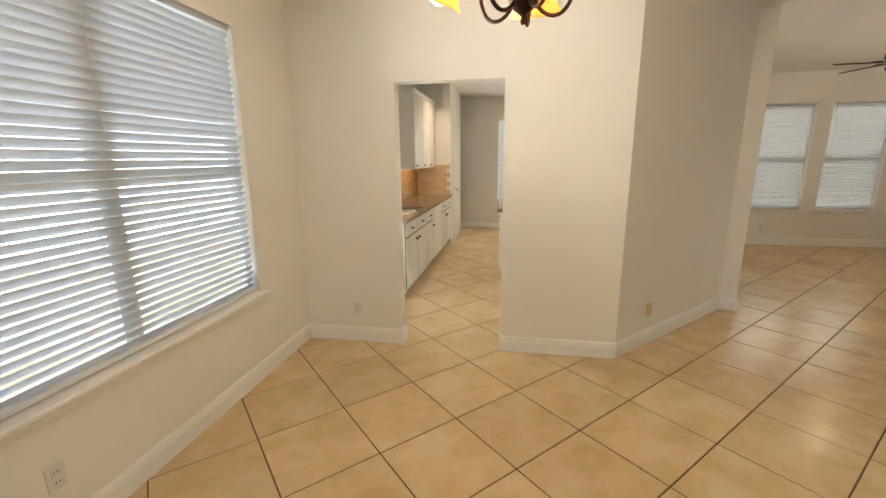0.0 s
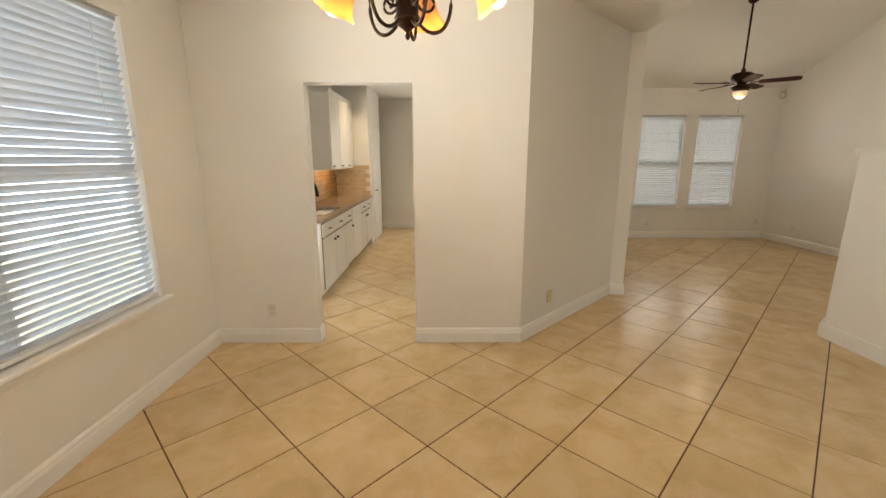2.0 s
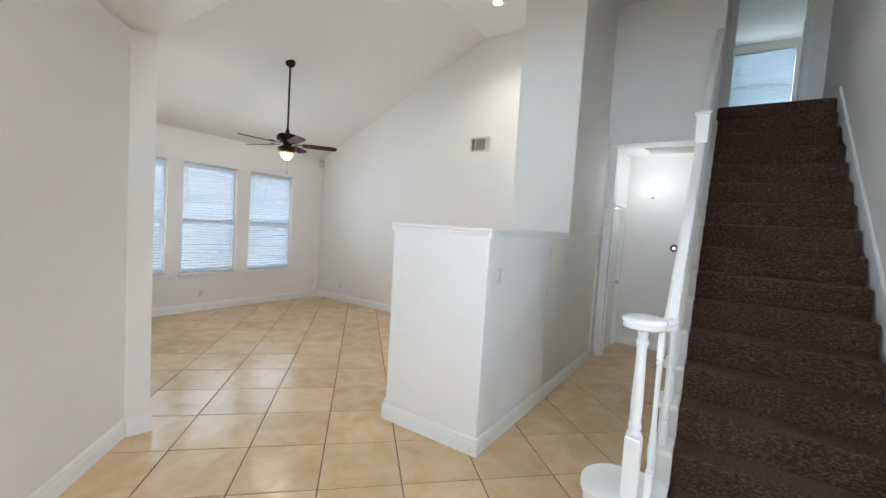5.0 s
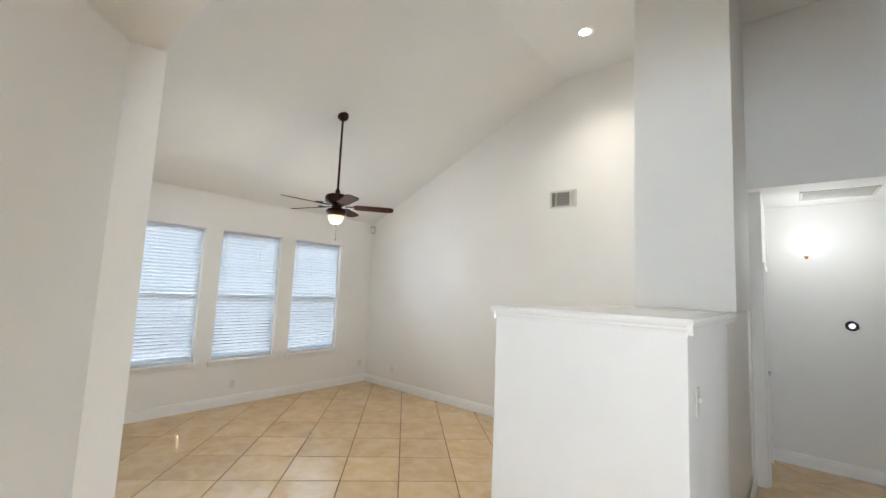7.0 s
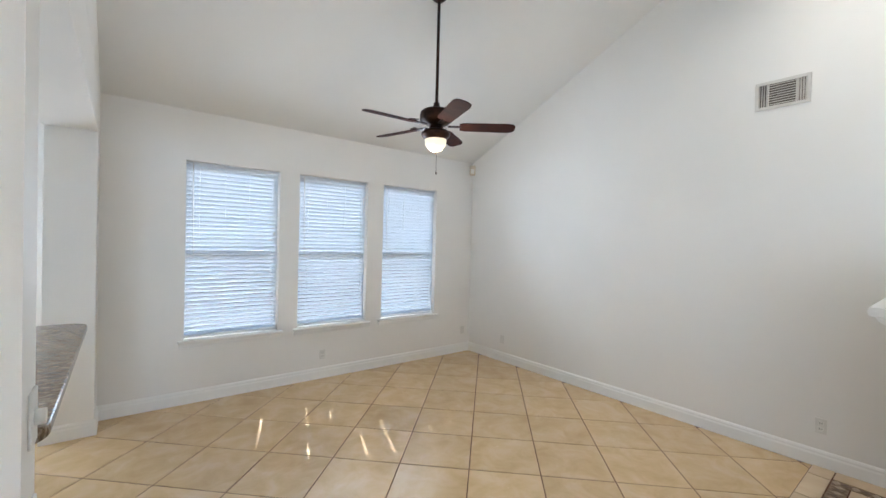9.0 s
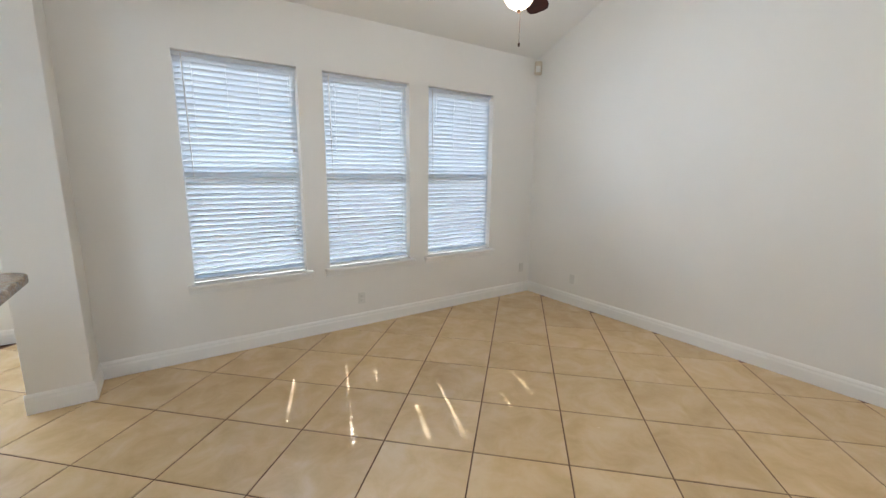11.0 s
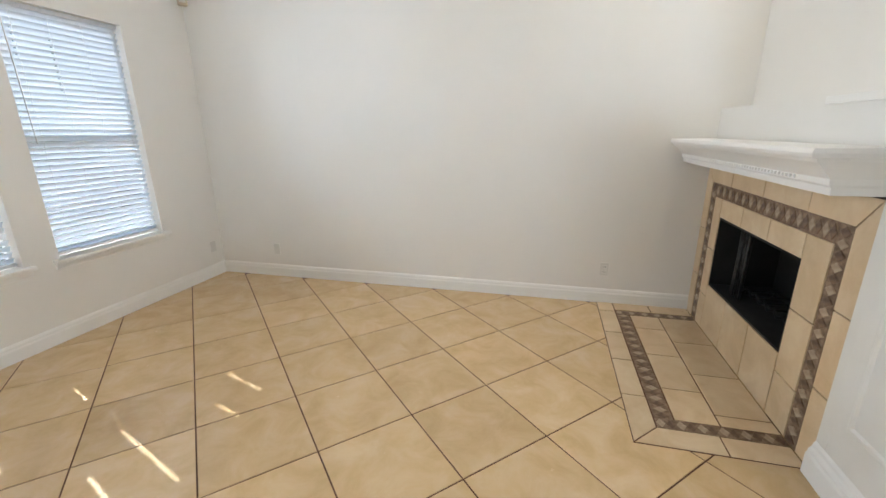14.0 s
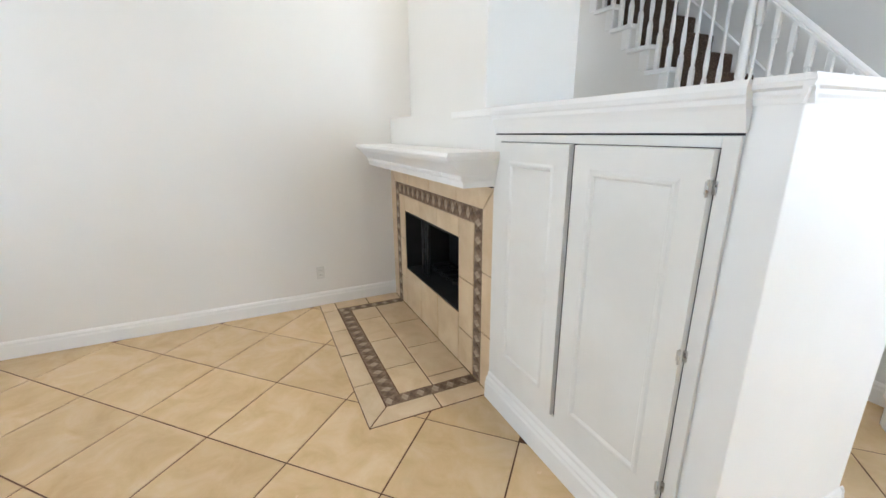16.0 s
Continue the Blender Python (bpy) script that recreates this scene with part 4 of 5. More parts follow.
part("rail_scroll", joined(turned([(0.0, 0.0), (0.09, 0.0), (0.10, 0.012), (0.09, 0.022), (0.104, 0.034), (0.10, 0.052), (0.08, 0.062), (0.0, 0.064)], 24, (3.74, 0.19, 1.152)), extruded(RAILP, (3.78, 0.25, 1.155), (4.149, 0.25, 1.50), out=(0, 1, 0))), TRIM, right_rail, "round scrolled handrail end")
for x, z in ((3.83, RISE), (3.92, 2 * RISE), (4.02, 2 * RISE), (4.10, 3 * RISE)):
    o = part("spindle", spindle(1.17 + (x - 3.78) * 0.93 - z, 0.15), TRIM, right_rail)
    o.location = (x, 0.25, z + 0.001)

# ---- ceiling fan ----
WOOD_DARK = mottled("blade_wood", (0.018, 0.006, 0.004), (0.048, 0.014, 0.009), 0.8, 6.0, 60.0, 0.15, 0.001, spec=0.12)
FROST = glow("frosted_lamp_glass", (1.0, 0.80, 0.52), 0.075)
fan = thing("ceiling_fan", "dark bronze ceiling fan with five blades and lit bowl lamp", "fan", at=(4.755, 6.23, 0))
FZ = 2.66
part("canopy", turned([(0.0, 3.76), (0.062, 3.76), (0.068, 3.72), (0.060, 3.685), (0.03, 3.66), (0.014, 3.655), (0.0, 3.655)], 20), BRONZE, fan)
part("downrod", tube([(0, 0, 2.78), (0, 0, 3.67)], 0.013, 12), BRONZE, fan)
part("motor", turned([(0.0, 2.815), (0.024, 2.815), (0.030, 2.775), (0.05, 2.762), (0.110, 2.752), (0.132, 2.735), (0.138, 2.715), (0.138, 2.668), (0.112, 2.645), (0.085, 2.63), (0.06, 2.622), (0.06, 2.59), (0.0, 2.59)], 28), BRONZE, fan, "bronze motor housing")
part("light_fitter", turned([(0.0, 2.60), (0.05, 2.60), (0.10, 2.58), (0.122, 2.562), (0.122, 2.545), (0.10, 2.515), (0.088, 2.505), (0.0, 2.505)], 28), BRONZE, fan)
part("lamp_bowl", turned([(0.0, 2.405), (0.03, 2.409), (0.062, 2.428), (0.084, 2.46), (0.093, 2.505), (0.0, 2.5055)], 28), FROST, fan, "lit frosted glass bowl")
part("finial", turned([(0.0, 2.385), (0.008, 2.388), (0.010, 2.398), (0.006, 2.406), (0.0, 2.407)], 12), BRONZE, fan)
part("pull_chain", joined(tube([(0.012, 0, 2.405), (0.012, 0, 2.24)], 0.0016, 5), turned([(0.0, 2.215), (0.006, 2.218), (0.006, 2.236), (0.0, 2.24)], 8, (0.012, 0, 0))), BRONZE, fan)
blade = bmesh.new()
outline = [(0.20, -0.050), (0.24, -0.062), (0.60, -0.070), (0.645, -0.058), (0.665, -0.030), (0.665, 0.030), (0.645, 0.058), (0.60, 0.070), (0.24, 0.062), (0.20, 0.050)]
lo = [blade.verts.new((x, y, -0.004 - y * 0.22)) for x, y in outline]
hi = [blade.verts.new((x, y, 0.004 - y * 0.22)) for x, y in outline]
for i in range(len(outline)):
    blade.faces.new((lo[i], lo[(i + 1) % 10], hi[(i + 1) % 10], hi[i]))
blade.faces.new(lo[::-1])
blade.faces.new(hi)
bmesh.ops.recalc_face_normals(blade, faces=blade.faces[:])
blade_me = mesh_of("blade", blade, WOOD_DARK)
iron_me = mesh_of("blade_iron", joined(block(0.10, -0.018, -0.004, 0.215, 0.018, 0.006, 0.002), prism([(0.20, -0.045), (0.27, -0.02), (0.27, 0.02), (0.20, 0.045)], 0.009, 0.014)), BRONZE)
for k in range(5):
    for me, name in ((blade_me, "blade"), (iron_me, "blade_iron")):
        o = new(name, me)
        o.parent = fan
        o.matrix_basis = pose(0, 0, 2.618, 0, 0, -38 + 72 * k)

# ---- chandelier ----
AMBER = bpy.data.materials.new("amber_glass")
AMBER.use_nodes = True
an, al = AMBER.node_tree.nodes, AMBER.node_tree.links
ap = an["Principled BSDF"]
ap.inputs["Base Color"].default_value = (0.84, 0.56, 0.29, 1)
ap.inputs["Roughness"].default_value = 0.35
at_ = an.new("ShaderNodeBsdfTranslucent")
at_.inputs["Color"].default_value = (1.0, 0.64, 0.32, 1)
am = an.new("ShaderNodeMixShader")
am.inputs[0].default_value = 0.45
al.new(ap.outputs[0], am.inputs[1])
al.new(at_.outputs[0], am.inputs[2])
al.new(am.outputs[0], an["Material Output"].inputs["Surface"])
BULB = glow("lit_bulb", (1.0, 0.88, 0.66), 0.45)
CX, CY = 0.315, 1.52
chandelier = thing("chandelier", "dark bronze five-arm chandelier with lit amber bell shades", "chandelier", at=(CX, CY, -0.02))
part("stem", joined(tube([(0, 0, 2.10), (0, 0, 2.62)], 0.011, 12), turned([(0.0, 2.70), (0.055, 2.70), (0.06, 2.838), (0.0, 2.8395)], 20), *[tube([(0.012 * math.sin(k), 0, 2.62 + 0.016 * k), (0.012 * math.cos(k), 0.006, 2.64 + 0.016 * k)], 0.004, 6) for k in range(5)]), BRONZE, chandelier)
part("hub", turned([(0.0, 1.955), (0.007, 1.960), (0.009, 1.970), (0.005, 1.978), (0.015, 1.988), (0.026, 1.996), (0.042, 2.012), (0.044, 2.025), (0.038, 2.03), (0.038, 2.095), (0.042, 2.10), (0.026, 2.112), (0.012, 2.118), (0.0, 2.118)], 20), BRONZE, chandelier, "turned bronze hub with a finial")


def bezier(p, n=14):
    out = []
    for i in range(n + 1):
        t2 = i / n
        a, b, c, d = (1 - t2) ** 3, 3 * t2 * (1 - t2) ** 2, 3 * t2 * t2 * (1 - t2), t2 ** 3
        out.append((a * p[0][0] + b * p[1][0] + c * p[2][0] + d * p[3][0], 0, a * p[0][1] + b * p[1][1] + c * p[2][1] + d * p[3][1]))
    return out


lower = bezier([(0.03, 2.03), (0.06, 1.955), (0.155, 1.96), (0.150, 2.10)]) + bezier([(0.150, 2.10), (0.147, 2.16), (0.125, 2.20), (0.11, 2.25)])[1:]
upper = bezier([(0.012, 2.36), (0.06, 2.36), (0.09, 2.28), (0.13, 2.22)]) + bezier([(0.13, 2.22), (0.155, 2.36), (0.23, 2.355), (0.237, 2.212)])[1:]
curl = [(0.068 + (0.036 - 0.0016 * i) * math.cos(0.5 * i + 2.4), 0, 2.075 + (0.036 - 0.0016 * i) * math.sin(0.5 * i + 2.4)) for i in range(18)]
curl2 = [(0.052 + (0.028 - 0.0013 * i) * math.cos(-0.5 * i + 1.0), 0, 2.405 + (0.028 - 0.0013 * i) * math.sin(-0.5 * i + 1.0)) for i in range(17)]
arm_me = mesh_of("arm", joined(tube(lower, 0.0062, 8), tube(upper, 0.0062, 8), tube(curl, 0.0048, 7), tube(curl2, 0.0045, 7), tube([(0.013, 0, 2.30), (0.07, 0, 2.20), (0.125, 0, 2.20)], 0.005, 7)), BRONZE)
shade_prof = [(0.021, 0.0), (0.03, -0.008), (0.043, -0.028), (0.051, -0.056), (0.057, -0.084), (0.066, -0.108), (0.082, -0.128), (0.079, -0.128), (0.063, -0.108), (0.054, -0.084), (0.048, -0.056), (0.04, -0.029), (0.027, -0.01), (0.018, -0.003)]
sb = turned(shade_prof, 28, hollow=True)
for v in sb.verts:
    w = max(0.0, (-v.co.z - 0.075) / 0.053)
    ang = math.atan2(v.co.y, v.co.x)
    v.co.z -= 0.004 * w * math.cos(3 * ang)
    f = 1 + 0.045 * w * math.cos(3 * ang)
    v.co.x *= f
    v.co.y *= f
shade_me = mesh_of("shade", sb, AMBER)
cup_me = mesh_of("socket_cup", turned([(0.0, 0.012), (0.012, 0.012), (0.024, 0.0), (0.027, -0.014), (0.022, -0.02), (0.016, -0.05), (0.0, -0.05)], 16), BRONZE)
bulb_me = mesh_of("bulb", turned([(0.0, -0.145), (0.018, -0.140), (0.030, -0.124), (0.033, -0.105), (0.026, -0.080), (0.014, -0.058), (0.012, -0.05), (0.0, -0.05)], 18), BULB)
lamp_data = bpy.data.lights.new("chandelier_bulb", "POINT")
lamp_data.energy, lamp_data.color, lamp_data.shadow_soft_size = 0.68, (1.0, 0.78, 0.52), 0.03
for k in range(5):
    a = radians(82 + 72 * k)
    d = (math.cos(a), math.sin(a))
    o = new("arm", arm_me)
    o.parent = chandelier
    o.matrix_basis = pose(0, 0, 0, 0, 0, math.degrees(a))
    m = pose(0, 0, 0, 0, 0, math.degrees(a)) @ pose(0.237, 0, 2.205, 0, -36, 0) @ Matrix.Scale(1.08, 4)
    for me, name in ((shade_me, "shade"), (cup_me, "socket_cup"), (bulb_me, "bulb")):
        o = new(name, me)
        o.parent = chandelier
        o.matrix_basis = m
    lo = new("chandelier_bulb", lamp_data)
    lo.matrix_world = Matrix.Translation((CX, CY, -0.02)) @ m @ pose(0, 0, -0.165)

# ---- other lamps ----
CAN_GLASS = glow("downlight_lens", (1.0, 0.90, 0.75), 1.2)


def downlight(x, y, z, watts, group="recessed downlights"):
    d = thing("recessed_downlight", "small white recessed downlight, switched on", "downlight", group, (x, y, z))
    part("trim_ring", turned([(0.060, -0.001), (0.085, -0.001), (0.088, -0.006), (0.080, -0.010), (0.062, -0.006)], 24, hollow=True), TRIM, d)
    part("lens", turned([(0.0, -0.004), (0.060, -0.004), (0.060, -0.002), (0.0, -0.002)], 24), CAN_GLASS, d, "glowing lens")
    l = bpy.data.lights.new("downlight", "SPOT")
    l.energy, l.color, l.shadow_soft_size, l.spot_size, l.spot_blend = watts, (1.0, 0.86, 0.66), 0.05, radians(130), 1.0
    o = new("downlight", l)
    o.matrix_world = look((x, y, z - 0.02), (x, y, z - 1))


downlight(6.08, 3.815, HIGH, 10)
downlight(-0.66, 6.91, CEILING, 10)
fan_lamp = bpy.data.lights.new("fan_lamp", "POINT")
fan_lamp.energy, fan_lamp.color, fan_lamp.shadow_soft_size = 1.35, (1.0, 0.84, 0.64), 0.09
new("fan_lamp", fan_lamp).location = (4.755, 6.23, 2.34)
sconce = thing("wall_sconce", "lit white glass sconce with brass knob on hall wall", "sconce", at=(8.0, 2.05, 2.243))
half = turned([(0.0, 0.005), (0.05, 0.02), (0.085, 0.07), (0.098, 0.13), (0.10, 0.16), (0.0, 0.16)], 24)
bmesh.ops.bisect_plane(half, geom=half.verts[:] + half.edges[:] + half.faces[:], plane_co=(-0.002, 0, 0), plane_no=(1, 0, 0), clear_outer=True)
part("glass_bowl", half, glow("sconce_glass", (1.0, 0.98, 0.95), 0.22), sconce, "glowing white half bowl")
part("brass_knob", turned([(0.0, -0.028), (0.012, -0.022), (0.014, -0.010), (0.030, 0.004), (0.012, 0.012), (0.0, 0.012)], 16, (-0.04, 0, 0)), mottled("brass", (0.35, 0.22, 0.07), (0.45, 0.30, 0.11), 0.3, 12.0, 90.0, 0.05, 0.001, metal=1.0), sconce)
hall_lamp = bpy.data.lights.new("hall_lamp", "POINT")
hall_lamp.energy, hall_lamp.color, hall_lamp.shadow_soft_size = 0.62, (1.0, 0.97, 0.92), 0.16
new("hall_lamp", hall_lamp).location = (7.50, 1.95, 2.42)

# ---- small wall fittings ----
def plate(kind, at, turn, material=None, label="white duplex outlet plate low on the wall"):
    """A cover plate that stands out of a wall along its local -y."""
    material = material or PLASTIC
    o = thing("wall_outlet" if kind == "outlet" else "wall_plate" if kind == "blank" else "light_switch", label, "outlet" if kind == "outlet" else "wall plate" if kind == "blank" else "switch", "wall plates", at, turn)
    part("cover_plate", block(-0.035, -0.007, -0.057, 0.035, 0.0, 0.057, 0.003), material, o)
    if kind == "outlet":
        for z in (-0.022, 0.022):
            r = part("receptacle", block(-0.016, -0.0095, z - 0.014, 0.016, -0.0065, z + 0.014, 0.003), material, o)
            for x in (-0.007, 0.007):
                part("slot", block(x - 0.0014, -0.0102, z - 0.005, x + 0.0014, -0.0094, z + 0.006), SLOT, r)
    elif kind == "switch":
        part("toggle", block(-0.005, -0.020, -0.004, 0.005, -0.006, 0.014, 0.002), material, o)
    elif kind == "dimmer":
        part("knob", tube([(0, -0.006, 0), (0, -0.024, 0)], 0.016, 16), material, o)
    return o


plate("outlet", (-1.008, YK, 0.29), 0)
plate("outlet", (XW, 1.253, 0.324), 90)
plate("blank", (1.428, 3.613, 0.304), 45, IVORY, "yellowed ivory cover plate low on the angled wall")
plate("outlet", (4.573, YN, 0.285), 0)
plate("blank", (6.765, YN, 0.327), 0, None, "small white blank plate near the corner")
plate("blank", (XE, 7.404, 0.307), -90, None, "white blank plate low on the long wall")
plate("outlet", (XE, 4.084, 0.315), -90)
plate("switch", (4.002, 2.52, 1.297), 0, None, "white toggle switch on the half wall")
plate("dimmer", (2.543, 4.64, 1.26), 90, None, "white dimmer plate with a round knob on the pillar")
plate("switch", (2.543, 4.64, 1.03), 90, None, "white toggle switch on the pillar")


def grille(name, at, turn, w, h, slats, label, tip=0.0, bank=0.0):
    g = thing(name, label, "vent", at=at, turn=turn)
    g.matrix_basis = pose(*at, 0, 0, turn) @ pose(0, 0, 0, tip, 0, 0)
    part("frame", joined(block(-w / 2, -0.012, -h / 2, -w / 2 + 0.025, 0, h / 2, 0.002), block(w / 2 - 0.025, -0.012, -h / 2, w / 2, 0, h / 2, 0.002), block(-w / 2 + 0.025, -0.012, -h / 2, w / 2 - 0.025, 0, -h / 2 + 0.025, 0.002), block(-w / 2 + 0.025, -0.012, h / 2 - 0.025, w / 2 - 0.025, 0, h / 2, 0.002)), GRILLE, g)
    # flat dark sheet: the shade inside the duct is put into its colour
    part("backing", block(-w / 2 + 0.02, -0.003, -h / 2 + 0.02, w / 2 - 0.02, -0.001, h / 2 - 0.02), DUCT, g, "dark sheet painted as the shade behind the slats")
    bm = block(-w / 2 + 0.024 + bank, -0.0007, -0.007, w / 2 - 0.024 - bank, 0.0007, 0.007)
    me = mesh_of("slat", bm, GRILLE)
    for k in range(slats):
        o = new("slat", me)
        o.parent = g
        o.matrix_basis = pose(0, -0.008, -h / 2 + 0.025 + (k + 0.5) * (h - 0.05) / slats, -50, 0, 0)
    if bank:
        up = mesh_of("upright_slat", block(-0.007, -0.0007, -h / 2 + 0.026, 0.007, 0.0007, h / 2 - 0.026), GRILLE)
        for side in (-1, 1):
            part("divider", block(side * (w / 2 - 0.024 - bank) - 0.005, -0.012, -h / 2 + 0.026, side * (w / 2 - 0.024 - bank) + 0.005, -0.002, h / 2 - 0.026, 0.001), GRILLE, g)
            for k in range(4):
                o = new("upright_slat", up)
                o.parent = g
                o.matrix_basis = pose(side * (w / 2 - 0.030 - k * bank / 4), -0.008, 0, 0, 0, side * 50)
    return g


grille("wall_vent", (XE, 4.395, 2.935), -90, 0.36, 0.23, 9, "small white metal air register high on the long wall", bank=0.065)
grille("ceiling_return_vent", (7.45, 1.82, CEILING), -90, 0.56, 0.40, 11, "white return-air grille in the hall ceiling", 90)
grille("ceiling_vent", (0.42, 2.70, CEILING), 0, 0.30, 0.15, 6, "small white ceiling air register", 90)
sensor = thing("motion_sensor", "beige alarm sensor high in the corner of the room", "sensor", at=(6.82, 8.03, 2.735), turn=-45)
part("body", block(-0.042, -0.035, -0.075, 0.042, 0.02, 0.075, 0.016, 3), mottled("aged_plastic", (0.55, 0.46, 0.33), (0.62, 0.53, 0.40), 0.45, 8.0, 90.0, 0.05, 0.001), sensor)
part("lens", block(-0.026, -0.040, -0.05, 0.026, -0.033, 0.02, 0.003), PLASTIC, sensor)
dial = thing("round_thermostat", "round black-ringed thermostat on the hall wall", "thermostat", at=(8.0, 1.719, 1.52), turn=-90)
ring = turned([(0.026, 0.0), (0.052, 0.0), (0.052, 0.016), (0.046, 0.022), (0.030, 0.022), (0.026, 0.016)], 28, hollow=True)
bmesh.ops.rotate(ring, verts=ring.verts[:], cent=(0, 0, 0), matrix=Matrix.Rotation(radians(90), 3, "X"))
part("ring", ring, BLACK, dial, "glossy black ring")
part("face", tube([(0, 0, 0), (0, -0.014, 0)], 0.0262, 24), CHROME, dial)

# hall door, ajar in its opening
hall_door = tagged(new("door_1"), "white hall door in a painted frame", kind="structure")
part("door_leaf", block(7.17, 2.44, 0.01, 7.85, 2.475, 2.03, 0.003), TRIM, hall_door)
part("door_casing", joined(block(7.10, 2.385, 0, 7.16, 2.3995, 2.12, 0.003), block(7.86, 2.385, 0, 7.92, 2.3995, 2.12, 0.003), block(7.16, 2.385, 2.06, 7.86, 2.3995, 2.12, 0.003)), TRIM, hall_door)
part("door_knob", turned([(0.0, 0.0), (0.018, 0.0), (0.012, 0.02), (0.024, 0.04), (0.020, 0.055), (0.0, 0.06)], 14), CHROME, hall_door).matrix_basis = pose(7.78, 2.44, 0.96, 90, 0, 0)

# ---- kitchen ----
CX0 = -0.875
CTR = 0.915


# brown border behind each front, painting in the dark gaps between doors and drawers
GAP_SHADE = mottled("gap_shade_brown", (0.13, 0.08, 0.045), (0.22, 0.15, 0.09), 0.6, 12.0, 90.0, 0.2, 0.001)


def base_unit(y0, y1, doors, drawer=True, knob_side=1):
    u = thing("base_cabinet", "white painted kitchen base cabinet with dark pulls", "cabinet", "kitchen cabinets")
    part("carcass", joined(block(XW + 0.001, y0, 0.10, CX0, y1, 0.872, 0.001), block(XW + 0.001, y0, 0.001, CX0 - 0.07, y1, 0.10)), CABINET, u)
    n = doors
    w = (y1 - y0) / n
    for k in range(n):
        a, b2 = y0 + k * w + 0.014, y0 + (k + 1) * w - 0.014
        top = 0.85
        if drawer:
            part("gap_shade_border", block(CX0 - 0.001, a - 0.008, 0.697, CX0 + 0.009, b2 + 0.008, 0.858, 0.002), GAP_SHADE, u, "brown border painted as the dark gap round the front")
            dr2 = part("drawer_front", block(CX0, a, 0.705, CX0 + 0.02, b2, 0.85, 0.005), CABINET, u)
            part("pull", tube([(CX0 + 0.022, (a + b2) / 2 - 0.04, 0.78), (CX0 + 0.042, (a + b2) / 2 - 0.02, 0.78), (CX0 + 0.042, (a + b2) / 2 + 0.02, 0.78), (CX0 + 0.022, (a + b2) / 2 + 0.04, 0.78)], 0.007, 8), BRONZE, dr2, "dark bronze pull")
            top = 0.685
        part("gap_shade_border", block(CX0 - 0.001, a - 0.008, 0.117, CX0 + 0.009, b2 + 0.008, top + 0.008, 0.002), GAP_SHADE, u, "brown border painted as the dark gap round the front")
        d = part("door", block(CX0, a, 0.125, CX0 + 0.02, b2, top, 0.005), CABINET, u)
        yk = b2 - 0.05 if k % 2 == 0 else a + 0.05
        part("knob", tube([(CX0 + 0.02, yk, top - 0.07), (CX0 + 0.045, yk, top - 0.07)], 0.013, 12), BRONZE, d, "dark bronze knob")


base_unit(4.37, 5.42, 2)
base_unit(5.42, 5.90, 1)
base_unit(6.52, 7.46, 2)
dishwasher = thing("dishwasher", "white built-in dishwasher under the counter", "dishwasher")
part("front_panel", block(CX0 - 0.02, 5.905, 0.11, CX0 + 0.022, 6.515, 0.76, 0.006), TRIM, dishwasher)
part("control_panel", block(CX0 - 0.02, 5.905, 0.765, CX0 + 0.03, 6.515, 0.868, 0.008), TRIM, dishwasher)
part("tub", joined(block(XW + 0.001, 5.906, 0.10, CX0 - 0.021, 6.514, 0.868), block(XW + 0.001, 5.906, 0.001, CX0 - 0.09, 6.514, 0.10)), GRILLE, dishwasher)
counter = thing("countertop", "polished brown granite kitchen countertop with a sink cutout", "countertop")
wall = bmesh.new()
for c in ((XW + 0.001, 4.34, CTR - 0.042, -1.22, 7.48, CTR), (-0.92, 4.34, CTR - 0.042, CX0 + 0.045, 7.48, CTR), (-1.22, 4.34, CTR - 0.042, -0.92, 4.75, CTR), (-1.22, 5.50, CTR - 0.042, -0.92, 7.48, CTR)):
    cuboid(wall, *c)
bmesh.ops.remove_doubles(wall, verts=wall.verts[:], dist=1e-5)
part("slab", wall, GRANITE, counter)
sink = thing("kitchen_sink", "stainless undermount sink in the granite counter", "sink")
sb = bmesh.new()
for c in ((-1.22, 4.75, 0.72, -0.92, 5.50, 0.73), (-1.22, 4.75, 0.73, -1.212, 5.50, 0.874), (-0.928, 4.75, 0.73, -0.92, 5.50, 0.874), (-1.212, 4.75, 0.73, -0.928, 4.758, 0.874), (-1.212, 5.492, 0.73, -0.928, 5.50, 0.874)):
    cuboid(sb, *c)
part("basin", sb, CHROME, sink)
FAUCET = mottled("blackened_bronze", (0.006, 0.005, 0.004), (0.016, 0.012, 0.010), 0.45, 12.0, 90.0, 0.05, 0.001, metal=0.3)
faucet = thing("kitchen_faucet", "tall dark bronze gooseneck faucet behind the sink", "faucet", at=(-1.29, 5.0, CTR))
part("spout", tube([(0, 0, 0.0), (0, 0, 0.28)] + [(0.10 - 0.10 * math.cos(th), 0, 0.28 + 0.10 * math.sin(th)) for th in [math.radians(d) for d in range(15, 165, 15)]] + [(0.205, 0, 0.27), (0.215, 0, 0.19)], 0.019, 10), FAUCET, faucet)
part("base", turned([(0.0, 0.0), (0.032, 0.0), (0.030, 0.01), (0.018, 0.03), (0.018, 0.09), (0.0, 0.09)], 16), FAUCET, faucet)
part("lever", tube([(0, 0.018, 0.07), (0.02, 0.06, 0.10)], 0.006, 8), FAUCET, faucet)
soap = thing("soap_dispenser", "small dark bronze soap dispenser beside the faucet", "dispenser", at=(-1.29, 5.2, CTR))
